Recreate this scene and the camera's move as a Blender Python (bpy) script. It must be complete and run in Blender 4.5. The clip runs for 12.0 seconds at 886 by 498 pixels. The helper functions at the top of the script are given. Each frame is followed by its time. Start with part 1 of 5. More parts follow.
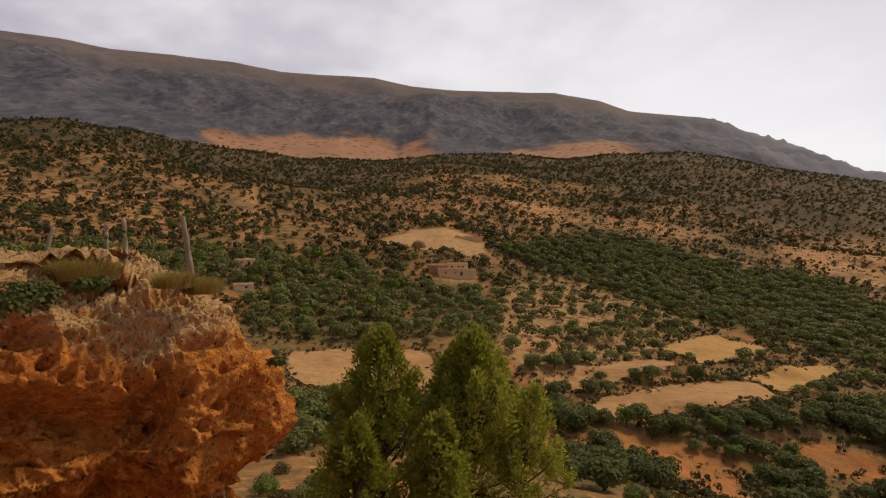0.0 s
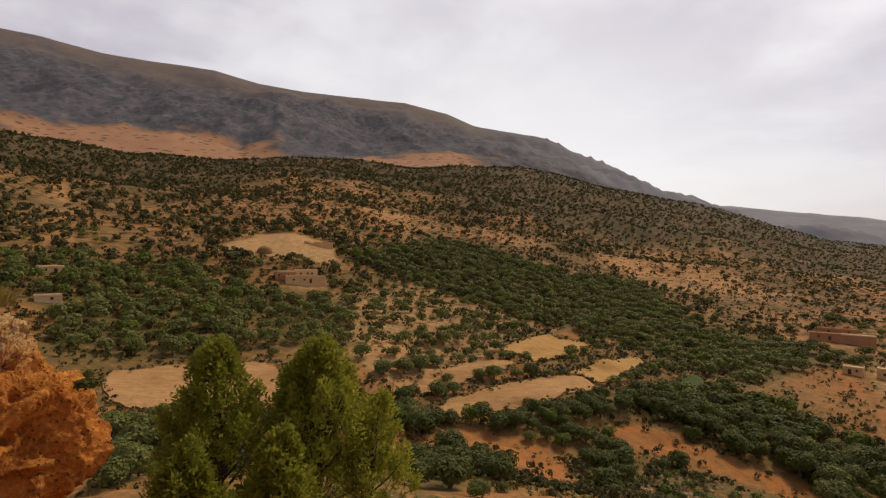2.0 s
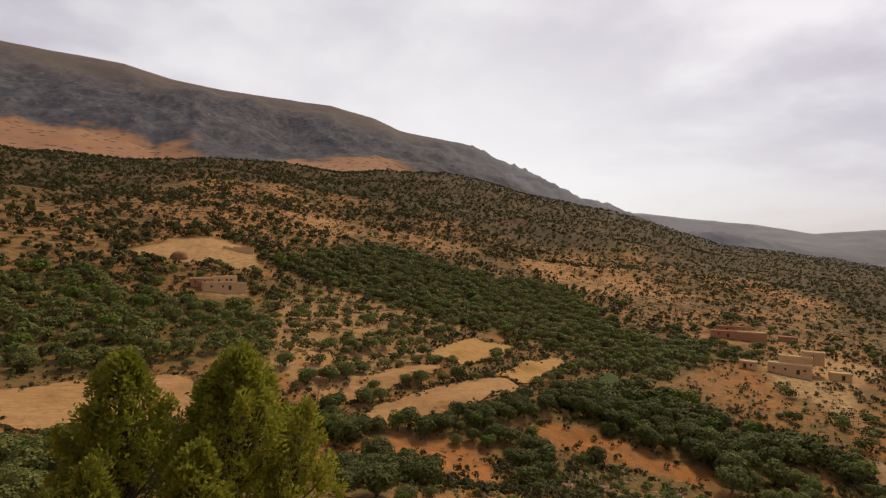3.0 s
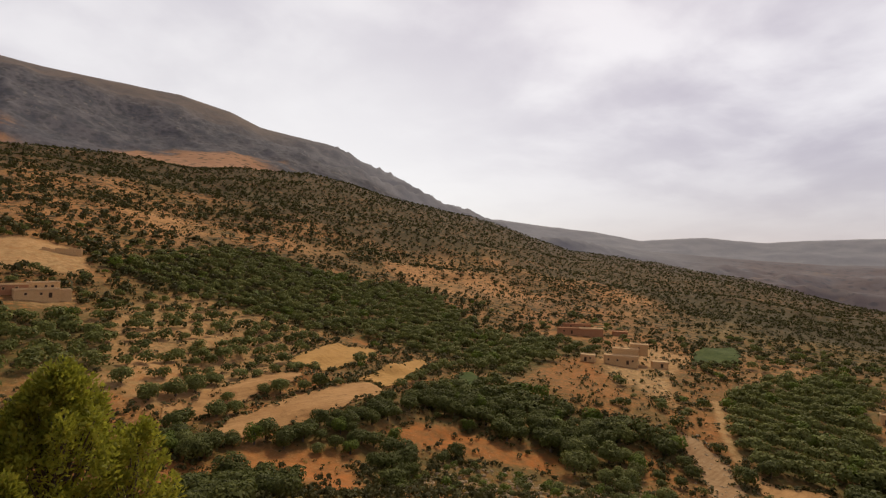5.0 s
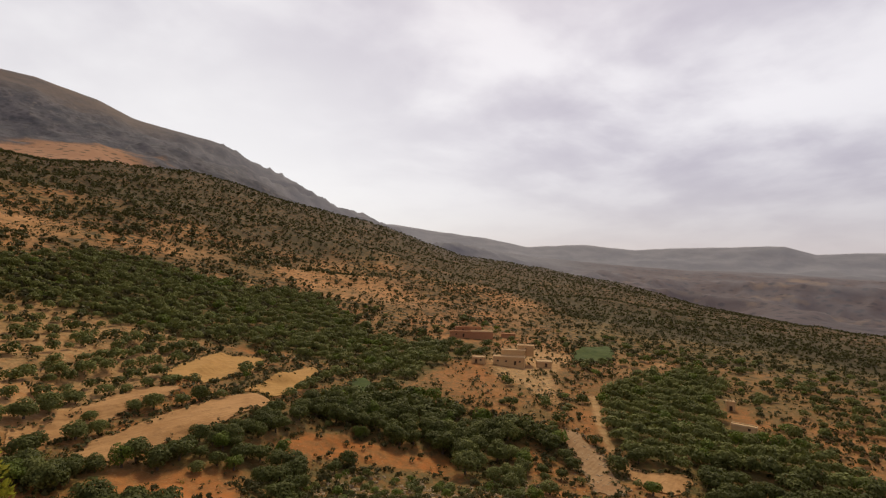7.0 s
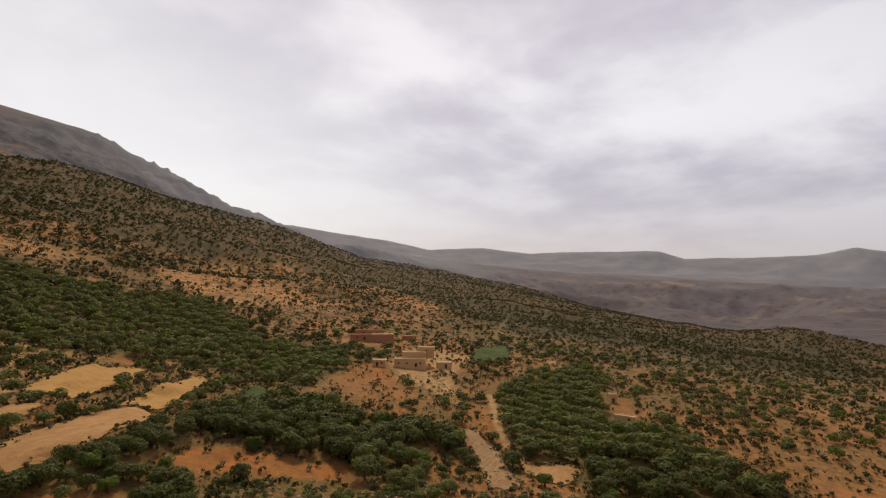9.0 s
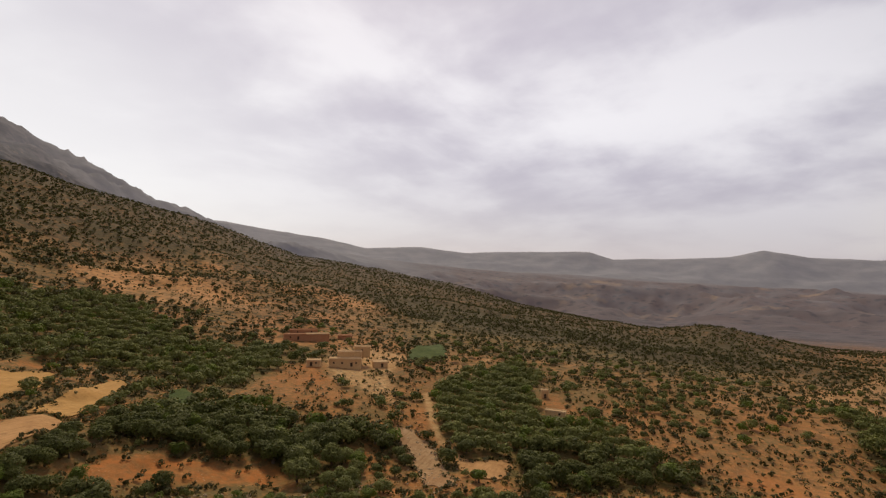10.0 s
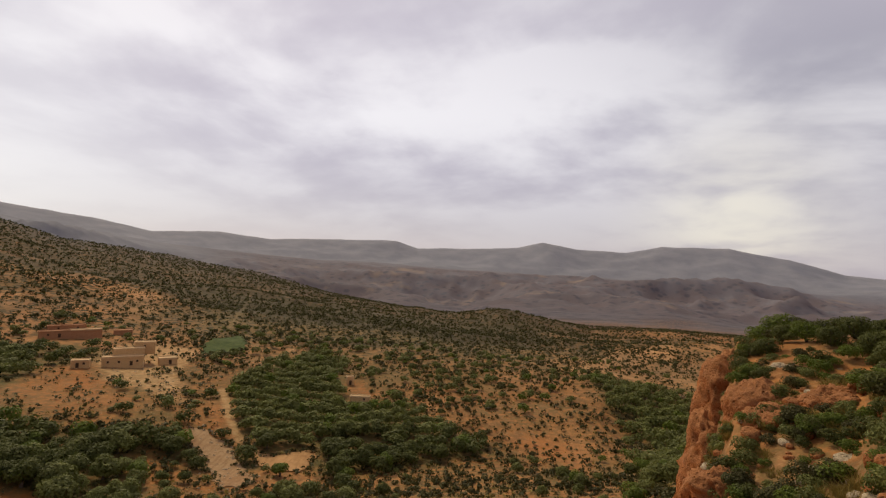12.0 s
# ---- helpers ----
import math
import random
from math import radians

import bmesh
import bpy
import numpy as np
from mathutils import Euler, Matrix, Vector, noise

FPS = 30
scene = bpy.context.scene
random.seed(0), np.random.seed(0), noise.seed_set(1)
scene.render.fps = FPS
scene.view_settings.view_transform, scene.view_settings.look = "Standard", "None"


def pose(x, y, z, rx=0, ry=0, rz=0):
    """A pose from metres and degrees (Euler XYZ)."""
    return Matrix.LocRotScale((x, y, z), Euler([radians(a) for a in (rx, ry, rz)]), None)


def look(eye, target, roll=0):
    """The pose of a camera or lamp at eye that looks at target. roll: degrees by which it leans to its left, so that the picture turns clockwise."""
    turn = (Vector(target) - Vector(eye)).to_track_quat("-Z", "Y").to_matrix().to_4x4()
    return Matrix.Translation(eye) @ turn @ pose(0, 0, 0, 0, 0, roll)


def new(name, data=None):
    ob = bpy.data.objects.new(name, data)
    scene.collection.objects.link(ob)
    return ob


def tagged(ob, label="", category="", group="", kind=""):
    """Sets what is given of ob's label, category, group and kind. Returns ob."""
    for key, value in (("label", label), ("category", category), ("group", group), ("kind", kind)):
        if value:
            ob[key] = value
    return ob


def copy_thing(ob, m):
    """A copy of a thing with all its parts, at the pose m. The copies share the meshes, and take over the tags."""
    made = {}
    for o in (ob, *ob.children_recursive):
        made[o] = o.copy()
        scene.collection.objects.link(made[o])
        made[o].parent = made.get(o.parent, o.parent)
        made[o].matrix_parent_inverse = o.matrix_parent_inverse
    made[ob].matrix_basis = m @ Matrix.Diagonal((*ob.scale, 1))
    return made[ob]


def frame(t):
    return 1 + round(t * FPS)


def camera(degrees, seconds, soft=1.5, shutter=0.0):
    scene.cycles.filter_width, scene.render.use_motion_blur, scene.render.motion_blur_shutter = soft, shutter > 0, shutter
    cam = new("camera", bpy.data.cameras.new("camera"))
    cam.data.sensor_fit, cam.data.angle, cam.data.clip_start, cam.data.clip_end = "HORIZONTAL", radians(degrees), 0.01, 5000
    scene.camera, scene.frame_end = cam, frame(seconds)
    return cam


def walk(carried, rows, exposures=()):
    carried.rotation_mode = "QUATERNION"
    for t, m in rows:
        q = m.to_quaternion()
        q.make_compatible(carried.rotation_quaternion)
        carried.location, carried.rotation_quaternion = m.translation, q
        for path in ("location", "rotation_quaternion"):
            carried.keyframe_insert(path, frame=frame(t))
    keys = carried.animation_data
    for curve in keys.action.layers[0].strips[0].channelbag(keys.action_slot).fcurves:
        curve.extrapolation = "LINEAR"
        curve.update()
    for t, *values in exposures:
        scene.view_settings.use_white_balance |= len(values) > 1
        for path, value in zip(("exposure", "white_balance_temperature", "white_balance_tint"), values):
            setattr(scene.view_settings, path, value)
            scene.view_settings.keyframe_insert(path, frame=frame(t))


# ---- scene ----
# ---- camera ----
cam = camera(80.08, 12.0, soft=1.25)
ARM = 0.30   # the camera swings round the one who holds it


def held(tilt, roll, turn):
    return pose(-ARM * math.sin(radians(turn)), ARM * (math.cos(radians(turn)) - 1), 100, tilt, roll, turn)


PATH = [
    (0.0, held(89.00, 0.00, 0.00)),
    (0.5, held(89.18, -0.19, -4.11)),
    (1.0, held(89.22, -0.23, -8.23)),
    (1.5, held(89.32, -0.51, -12.15)),
    (2.0, held(89.79, -0.55, -16.05)),
    (2.5, held(90.29, -0.47, -19.96)),
    (3.0, held(90.41, -0.48, -23.96)),
    (4.8, held(90.78, -0.79, -37.37)),
    (5.0, held(90.94, -0.73, -38.58)),
    (5.5, held(91.05, -0.65, -41.72)),
    (6.0, held(91.12, -0.89, -44.80)),
    (6.5, held(91.33, -1.01, -47.53)),
    (7.0, held(91.62, -0.96, -50.01)),
    (9.0, held(92.08, -1.07, -60.65)),
    (9.5, held(92.17, -1.37, -63.98)),
    (10.0, held(92.10, -1.49, -67.43)),
    (10.5, held(91.92, -1.42, -71.43)),
    (11.0, held(91.89, -1.64, -76.19)),
    (11.5, held(91.70, -1.73, -81.86)),
    (12.0, held(91.40, -2.03, -88.07)),
]
walk(cam, PATH)

# ---- overcast sky and the sun behind it ----
SUN_AZ, SUN_EL = 58.0, 46.0
world = bpy.data.worlds.new("overcast_sky")
scene.world = world
world.use_nodes = True
wt = world.node_tree
wt.nodes.clear()


def wnode(kind, **values):
    n = wt.nodes.new(kind)
    for key, value in values.items():
        n.inputs[key].default_value = value
    return n


def wmath(op, a, b=None):
    n = wt.nodes.new("ShaderNodeMath")
    n.operation = op
    for k, v in enumerate((a, b)):
        if v is None:
            continue
        if isinstance(v, (int, float)):
            n.inputs[k].default_value = v
        else:
            wt.links.new(v, n.inputs[k])
    return n.outputs[0]


def wmix(fac, a, b):
    n = wt.nodes.new("ShaderNodeMix")
    n.data_type = "RGBA"
    for slot, v in ((0, fac), (6, a), (7, b)):
        if isinstance(v, tuple):
            n.inputs[slot].default_value = (*v, 1)
        elif isinstance(v, (int, float)):
            n.inputs[slot].default_value = v
        else:
            wt.links.new(v, n.inputs[slot])
    return n.outputs[2]


def wramp(fac, stops):
    n = wt.nodes.new("ShaderNodeValToRGB")
    n.color_ramp.interpolation = "EASE"
    while len(n.color_ramp.elements) < len(stops):
        n.color_ramp.elements.new(0.5)
    for e, (p, c) in zip(n.color_ramp.elements, stops):
        e.position, e.color = p, (c, c, c, 1) if isinstance(c, float) else (*c, 1)
    wt.links.new(fac, n.inputs[0])
    return n.outputs[0]


sky = wt.nodes.new("ShaderNodeTexSky")
sky.sky_type, sky.sun_disc = "NISHITA", False
sky.sun_elevation, sky.sun_rotation = radians(SUN_EL), radians(SUN_AZ)
sky.altitude, sky.dust_density = 900, 3.0
coord = wt.nodes.new("ShaderNodeTexCoord")
sep = wt.nodes.new("ShaderNodeSeparateXYZ")
wt.links.new(coord.outputs["Generated"], sep.inputs[0])
dx, dy, dz = sep.outputs
# the cloud deck: a flat layer, seen ever more edge-on towards the horizon
lift = wmath("ADD", wmath("MAXIMUM", dz, 0.0), 0.22)
deck = wt.nodes.new("ShaderNodeCombineXYZ")
wt.links.new(wmath("DIVIDE", dx, lift), deck.inputs[0])
wt.links.new(wmath("DIVIDE", dy, lift), deck.inputs[1])
clouds = wnode("ShaderNodeTexNoise", Scale=0.85, Detail=6.0, Roughness=0.52, Distortion=0.35)
wt.links.new(deck.outputs[0], clouds.inputs["Vector"])
wisps = wnode("ShaderNodeTexNoise", Scale=2.6, Detail=5.0, Roughness=0.5, Distortion=0.2)
wt.links.new(deck.outputs[0], wisps.inputs["Vector"])
cover = wmath("ADD", wmath("MULTIPLY", clouds.outputs["Fac"], 0.7), wmath("MULTIPLY", wisps.outputs["Fac"], 0.3))
body = wmix(wramp(cover, [(0.37, 0.0), (0.61, 1.0)]), (0.47, 0.415, 0.475), (0.90, 0.855, 0.86))
# a thin place low in the west where warm light leaks through
w_az, w_el = radians(117), radians(6)
leak = wmath("ADD", wmath("ADD", wmath("MULTIPLY", dx, math.sin(w_az) * math.cos(w_el)), wmath("MULTIPLY", dy, math.cos(w_az) * math.cos(w_el))), wmath("MULTIPLY", dz, math.sin(w_el)))
leak = wmath("MULTIPLY", wmath("POWER", wmath("MAXIMUM", leak, 0.0), 120.0), wramp(cover, [(0.38, 0.1), (0.60, 0.85)]))
# thick, lilac-grey air above the skyline
low = wramp(dz, [(0.02, 1.0), (0.28, 0.0)])
body = wmix(wmath("MULTIPLY", low, 0.85), body, (0.50, 0.445, 0.485))
# the deck is thinner round the sun's side of the sky
toward = wmath("ADD", wmath("MULTIPLY", dx, math.sin(radians(24))), wmath("MULTIPLY", dy, math.cos(radians(24))))
glow = wmath("MULTIPLY", wmath("POWER", wmath("MAXIMUM", toward, 0.0), 7.0), 1.0)
body = wmix(glow, body, (0.97, 0.93, 0.90))
body = wmix(leak, body, (0.92, 0.84, 0.70))
# a heavier bank of cloud stands in the west
b_az, b_el = radians(124), radians(27)
bank = wmath("ADD", wmath("ADD", wmath("MULTIPLY", dx, math.sin(b_az) * math.cos(b_el)), wmath("MULTIPLY", dy, math.cos(b_az) * math.cos(b_el))), wmath("MULTIPLY", dz, math.sin(b_el)))
bank = wmath("MULTIPLY", wmath("POWER", wmath("MAXIMUM", bank, 0.0), 24.0), wramp(cover, [(0.42, 1.0), (0.62, 0.5)]))
body = wmix(bank, body, (0.33, 0.31, 0.345))
# and the deck thickens upwards
rise = wmath("MULTIPLY", wmath("MULTIPLY", wramp(dz, [(0.26, 0.0), (0.46, 1.0)]), wmath("SUBTRACT", 1.0, glow)), wramp(cover, [(0.40, 0.85), (0.60, 0.25)]))
body = wmix(rise, body, (0.56, 0.505, 0.56))
# overhead the deck is thick and dark
high = wramp(dz, [(0.42, 0.0), (0.72, 1.0)])
body = wmix(high, body, (0.22, 0.20, 0.18))
mixed = wmix(0.02, body, sky.outputs[0])
back = wnode("ShaderNodeBackground", Strength=0.90)
wt.links.new(mixed, back.inputs["Color"])
wout = wt.nodes.new("ShaderNodeOutputWorld")
wt.links.new(back.outputs[0], wout.inputs[0])

sun = new("sun", bpy.data.lights.new("sun", "SUN"))
sun.data.energy, sun.data.angle, sun.data.color = 2.5, radians(11), (1.0, 0.83, 0.54)
sd = Vector((math.sin(radians(SUN_AZ)) * math.cos(radians(SUN_EL)), math.cos(radians(SUN_AZ)) * math.cos(radians(SUN_EL)), math.sin(radians(SUN_EL))))
sun.matrix_world = look(sd * 500 + Vector((0, 0, 100)), (0, 0, 100))
scene.view_settings.exposure = 0.0

# ---- materials ----
class Mat:
    """A short way to wire a procedural material."""

    def __init__(self, name, rough=0.9):
        self.m = bpy.data.materials.new(name)
        self.m.use_nodes = True
        self.t = self.m.node_tree
        self.b = self.t.nodes["Principled BSDF"]
        self.b.inputs["Roughness"].default_value = rough
        self.b.inputs["Specular IOR Level"].default_value = 0.2
        self.pos = self.t.nodes.new("ShaderNodeNewGeometry").outputs["Position"]

    def node(self, kind, **values):
        n = self.t.nodes.new(kind)
        for key, value in values.items():
            n.inputs[key].default_value = value
        return n

    def noise(self, scale, detail=4.0, rough=0.55, vec=None, stretch=None):
        n = self.node("ShaderNodeTexNoise", Scale=scale, Detail=detail, Roughness=rough)
        vec = vec or self.pos
        if stretch:
            s = self.t.nodes.new("ShaderNodeMapping")
            s.inputs["Scale"].default_value = stretch
            self.t.links.new(vec, s.inputs["Vector"])
            vec = s.outputs[0]
        self.t.links.new(vec, n.inputs["Vector"])
        return n.outputs["Fac"]

    def cells(self, scale, feature="F1", vec=None):
        n = self.node("ShaderNodeTexVoronoi", Scale=scale)
        n.feature = feature
        self.t.links.new(vec or self.pos, n.inputs["Vector"])
        return n.outputs["Distance"]

    def ramp(self, fac, stops):
        n = self.t.nodes.new("ShaderNodeValToRGB")
        while len(n.color_ramp.elements) < len(stops):
            n.color_ramp.elements.new(0.5)
        for e, (p, c) in zip(n.color_ramp.elements, stops):
            e.position, e.color = p, (c, c, c, 1) if isinstance(c, (int, float)) else (*c, 1)
        self.t.links.new(fac, n.inputs[0])
        return n.outputs[0]

    def math(self, op, a, b=None):
        n = self.t.nodes.new("ShaderNodeMath")
        n.operation = op
        for k, v in enumerate((a, b)):
            if isinstance(v, (int, float)):
                n.inputs[k].default_value = v
            elif v is not None:
                self.t.links.new(v, n.inputs[k])
        return n.outputs[0]

    def mix(self, fac, a, b):
        n = self.t.nodes.new("ShaderNodeMix")
        n.data_type = "RGBA"
        for slot, v in ((0, fac), (6, a), (7, b)):
            if isinstance(v, tuple):
                n.inputs[slot].default_value = (*v, 1)
            elif isinstance(v, (int, float)):
                n.inputs[slot].default_value = v
            else:
                self.t.links.new(v, n.inputs[slot])
        return n.outputs[2]

    def attr(self, name):
        n = self.t.nodes.new("ShaderNodeAttribute")
        n.attribute_name = name
        s = self.t.nodes.new("ShaderNodeSeparateColor")
        self.t.links.new(n.outputs["Color"], s.inputs[0])
        return s.outputs

    def normal_z(self):
        g = self.t.nodes.new("ShaderNodeNewGeometry")
        s = self.t.nodes.new("ShaderNodeSeparateXYZ")
        self.t.links.new(g.outputs["Normal"], s.inputs[0])
        return s.outputs[2]

    def island(self):
        return self.t.nodes.new("ShaderNodeNewGeometry").outputs["Random Per Island"]

    def each(self):
        return self.t.nodes.new("ShaderNodeObjectInfo").outputs["Random"]

    def bump(self, fac, strength, distance):
        n = self.node("ShaderNodeBump", Strength=strength, Distance=distance)
        self.t.links.new(fac, n.inputs["Height"])
        self.t.links.new(n.outputs[0], self.b.inputs["Normal"])

    def done(self, colour):
        if isinstance(colour, tuple):
            self.b.inputs["Base Color"].default_value = (*colour, 1)
        else:
            self.t.links.new(colour, self.b.inputs["Base Color"])
        return self.m


def ground_material():
    k = Mat("valley_ground", 0.95)
    coarse, fine, grit = k.noise(0.02, 5), k.noise(0.25, 6), k.noise(1.6, 5)
    soil = k.mix(k.ramp(coarse, [(0.35, 0), (0.65, 1)]), (0.37, 0.145, 0.043), (0.43, 0.192, 0.063))
    soil = k.mix(k.ramp(fine, [(0.4, 0), (0.62, 1)]), soil, (0.21, 0.095, 0.036))
    soil = k.mix(k.ramp(grit, [(0.5, 0), (0.72, 0.6)]), soil, (0.49, 0.29, 0.13))
    clay, green, pale = k.attr("cover")[:3]
    far, scrub, red = k.attr("reach")[:3]
    clay = k.math("MULTIPLY", clay, k.ramp(k.noise(0.16, 7, 0.7), [(0.38, 0.1), (0.58, 1)]))
    pale = k.math("MULTIPLY", pale, k.ramp(k.noise(0.3, 6, 0.65), [(0.34, 0.3), (0.6, 1)]))
    soil = k.mix(clay, soil, k.mix(fine, (0.36, 0.108, 0.024), (0.47, 0.18, 0.052)))
    soil = k.mix(pale, soil, k.mix(grit, (0.47, 0.28, 0.125), (0.58, 0.385, 0.20)))
    herb = k.mix(k.noise(0.9, 5), (0.042, 0.052, 0.014), (0.105, 0.105, 0.030))
    soil = k.mix(k.math("MULTIPLY", green, k.ramp(k.noise(0.35, 5), [(0.35, 0.35), (0.6, 1)])), soil, herb)
    # thin dry herbs and thorn over most of the valley soil
    thin = k.math("MULTIPLY", k.attr("herbs")[0], k.ramp(k.noise(0.45, 7, 0.7), [(0.40, 0), (0.56, 1)]))
    soil = k.mix(k.math("MULTIPLY", thin, 0.95), soil, k.mix(k.noise(2.5, 4), (0.075, 0.060, 0.022), (0.19, 0.135, 0.055)))
    stones = k.ramp(k.cells(0.9), [(0.10, 1), (0.22, 0)])
    soil = k.mix(k.math("MULTIPLY", stones, k.ramp(k.noise(0.15, 4), [(0.5, 0), (0.65, 0.7)])), soil, (0.52, 0.37, 0.23))
    bare = k.math("MULTIPLY", k.attr("herbs")[2], k.ramp(k.noise(0.035, 6, 0.65), [(0.36, 0.35), (0.54, 1)]))
    soil = k.mix(bare, soil, k.mix(grit, (0.46, 0.215, 0.080), (0.58, 0.33, 0.155)))
    # low scrub on the hills
    spots = k.ramp(k.cells(0.16), [(0.30, 1), (0.52, 0)])
    soil = k.mix(k.math("MULTIPLY", scrub, spots), soil, k.mix(k.noise(0.5, 3), (0.040, 0.038, 0.018), (0.085, 0.075, 0.036)))
    dense = k.math("MULTIPLY", k.attr("herbs")[1], k.ramp(k.noise(0.09, 6, 0.7), [(0.30, 0.4), (0.52, 1)]))
    soil = k.mix(k.math("MULTIPLY", dense, 0.9), soil, k.mix(k.noise(0.3, 4), (0.040, 0.036, 0.020), (0.095, 0.070, 0.036)))
    # the mountain: limestone under dark juniper, slate-coloured with distance haze put into the colour
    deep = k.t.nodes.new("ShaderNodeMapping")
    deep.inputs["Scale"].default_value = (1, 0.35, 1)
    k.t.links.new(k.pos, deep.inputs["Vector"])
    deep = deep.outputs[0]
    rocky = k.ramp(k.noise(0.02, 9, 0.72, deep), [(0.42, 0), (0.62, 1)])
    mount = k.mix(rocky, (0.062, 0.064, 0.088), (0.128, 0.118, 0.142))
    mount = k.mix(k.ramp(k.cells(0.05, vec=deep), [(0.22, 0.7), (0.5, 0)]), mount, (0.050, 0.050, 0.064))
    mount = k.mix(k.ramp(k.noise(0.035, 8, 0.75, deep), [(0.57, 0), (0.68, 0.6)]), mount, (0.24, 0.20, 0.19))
    # far ranges, paled further by painted haze
    haze_far = k.mix(k.ramp(k.noise(0.006, 6, 0.6), [(0.4, 0), (0.65, 1)]), (0.205, 0.208, 0.258), (0.255, 0.254, 0.302))
    mount = k.mix(k.attr("distance")[0], mount, haze_far)
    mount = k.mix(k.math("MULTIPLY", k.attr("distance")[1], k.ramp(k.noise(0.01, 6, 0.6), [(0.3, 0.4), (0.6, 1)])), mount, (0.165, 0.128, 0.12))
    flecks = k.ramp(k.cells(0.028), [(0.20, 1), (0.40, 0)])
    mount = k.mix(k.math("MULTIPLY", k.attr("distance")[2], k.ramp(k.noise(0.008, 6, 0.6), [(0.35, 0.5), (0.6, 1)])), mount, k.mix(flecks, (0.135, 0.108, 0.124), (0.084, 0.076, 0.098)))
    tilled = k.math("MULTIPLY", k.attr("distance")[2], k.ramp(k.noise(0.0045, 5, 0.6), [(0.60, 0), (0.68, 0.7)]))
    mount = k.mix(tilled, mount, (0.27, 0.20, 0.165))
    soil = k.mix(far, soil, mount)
    dots = k.ramp(k.cells(0.04), [(0.20, 1), (0.36, 0)])
    redsoil = k.mix(k.math("MULTIPLY", dots, 0.8), k.mix(k.noise(0.02, 4), (0.30, 0.145, 0.085), (0.44, 0.245, 0.15)), (0.06, 0.055, 0.04))
    soil = k.mix(red, soil, redsoil)
    k.bump(k.math("ADD", k.math("MULTIPLY", fine, 0.7), k.math("MULTIPLY", grit, 0.3)), 0.6, 0.8)
    return k.done(soil)


def foliage(name, dark, light, rough=0.7, through_leaf=0.3):
    k = Mat(name, rough)
    k.b.inputs["Specular IOR Level"].default_value = 0.3
    mixed = k.mix(k.math("ADD", 0.18, k.math("MULTIPLY", k.island(), 0.64)), dark, light)
    tone = k.mix(k.ramp(k.noise(0.12, 2), [(0.35, 0), (0.65, 0.5)]), mixed, tuple(0.65 * c for c in dark))
    glow = k.node("ShaderNodeBsdfTranslucent")
    k.t.links.new(tone, glow.inputs["Color"])
    both = k.node("ShaderNodeMixShader", Fac=through_leaf)
    k.t.links.new(k.b.outputs[0], both.inputs[1])
    k.t.links.new(glow.outputs[0], both.inputs[2])
    k.t.links.new(both.outputs[0], k.t.nodes["Material Output"].inputs["Surface"])
    return k.done(tone)


GROUND = ground_material()
OLIVE = foliage("olive_leaves", (0.104, 0.118, 0.029), (0.268, 0.285, 0.082))
OAK = foliage("oak_leaves", (0.060, 0.073, 0.015), (0.166, 0.180, 0.042))
FRESH = foliage("fresh_leaves", (0.085, 0.125, 0.014), (0.2, 0.25, 0.035))
SCRUB = foliage("scrub_leaves", (0.050, 0.050, 0.015), (0.130, 0.118, 0.036))
JUNIPER = foliage("juniper_sprays", (0.20, 0.218, 0.024), (0.48, 0.475, 0.066), 0.6, 0.5)
STRAW = foliage("dry_grass", (0.24, 0.18, 0.045), (0.44, 0.33, 0.1))


def bark_material():
    k = Mat("bark", 0.95)
    grain = k.noise(9, 6, 0.6, stretch=(1, 1, 0.2))
    k.bump(grain, 0.8, 0.03)
    return k.done(k.mix(grain, (0.06, 0.045, 0.033), (0.17, 0.13, 0.10)))


BARK = bark_material()


def field_material(name, a, b):
    k = Mat(name, 0.95)
    rows = k.noise(0.9, 4, 0.6, stretch=(0.15, 1.4, 1))
    tone = k.mix(k.ramp(k.noise(0.10, 6, 0.65), [(0.36, 0), (0.62, 1)]), a, b)
    tone = k.mix(k.ramp(rows, [(0.4, 0), (0.7, 0.55)]), tone, tuple(0.66 * c for c in a))
    tone = k.mix(k.ramp(k.noise(0.5, 6, 0.7), [(0.52, 0), (0.68, 0.55)]), tone, tuple(0.55 * c for c in a))
    tone = k.mix(k.ramp(k.noise(2.2, 4), [(0.55, 0), (0.75, 0.5)]), tone, tuple(min(1, 1.15 * c) for c in b))
    k.bump(rows, 0.5, 0.3)
    return k.done(tone)


STUBBLE = field_material("stubble", (0.43, 0.235, 0.078), (0.50, 0.29, 0.105))
EARTH = field_material("bare_earth", (0.37, 0.195, 0.080), (0.50, 0.285, 0.130))
CROP = field_material("green_crop", (0.042, 0.068, 0.015), (0.085, 0.110, 0.028))
GRAVEL = field_material("stream_gravel", (0.30, 0.165, 0.08), (0.42, 0.27, 0.15))


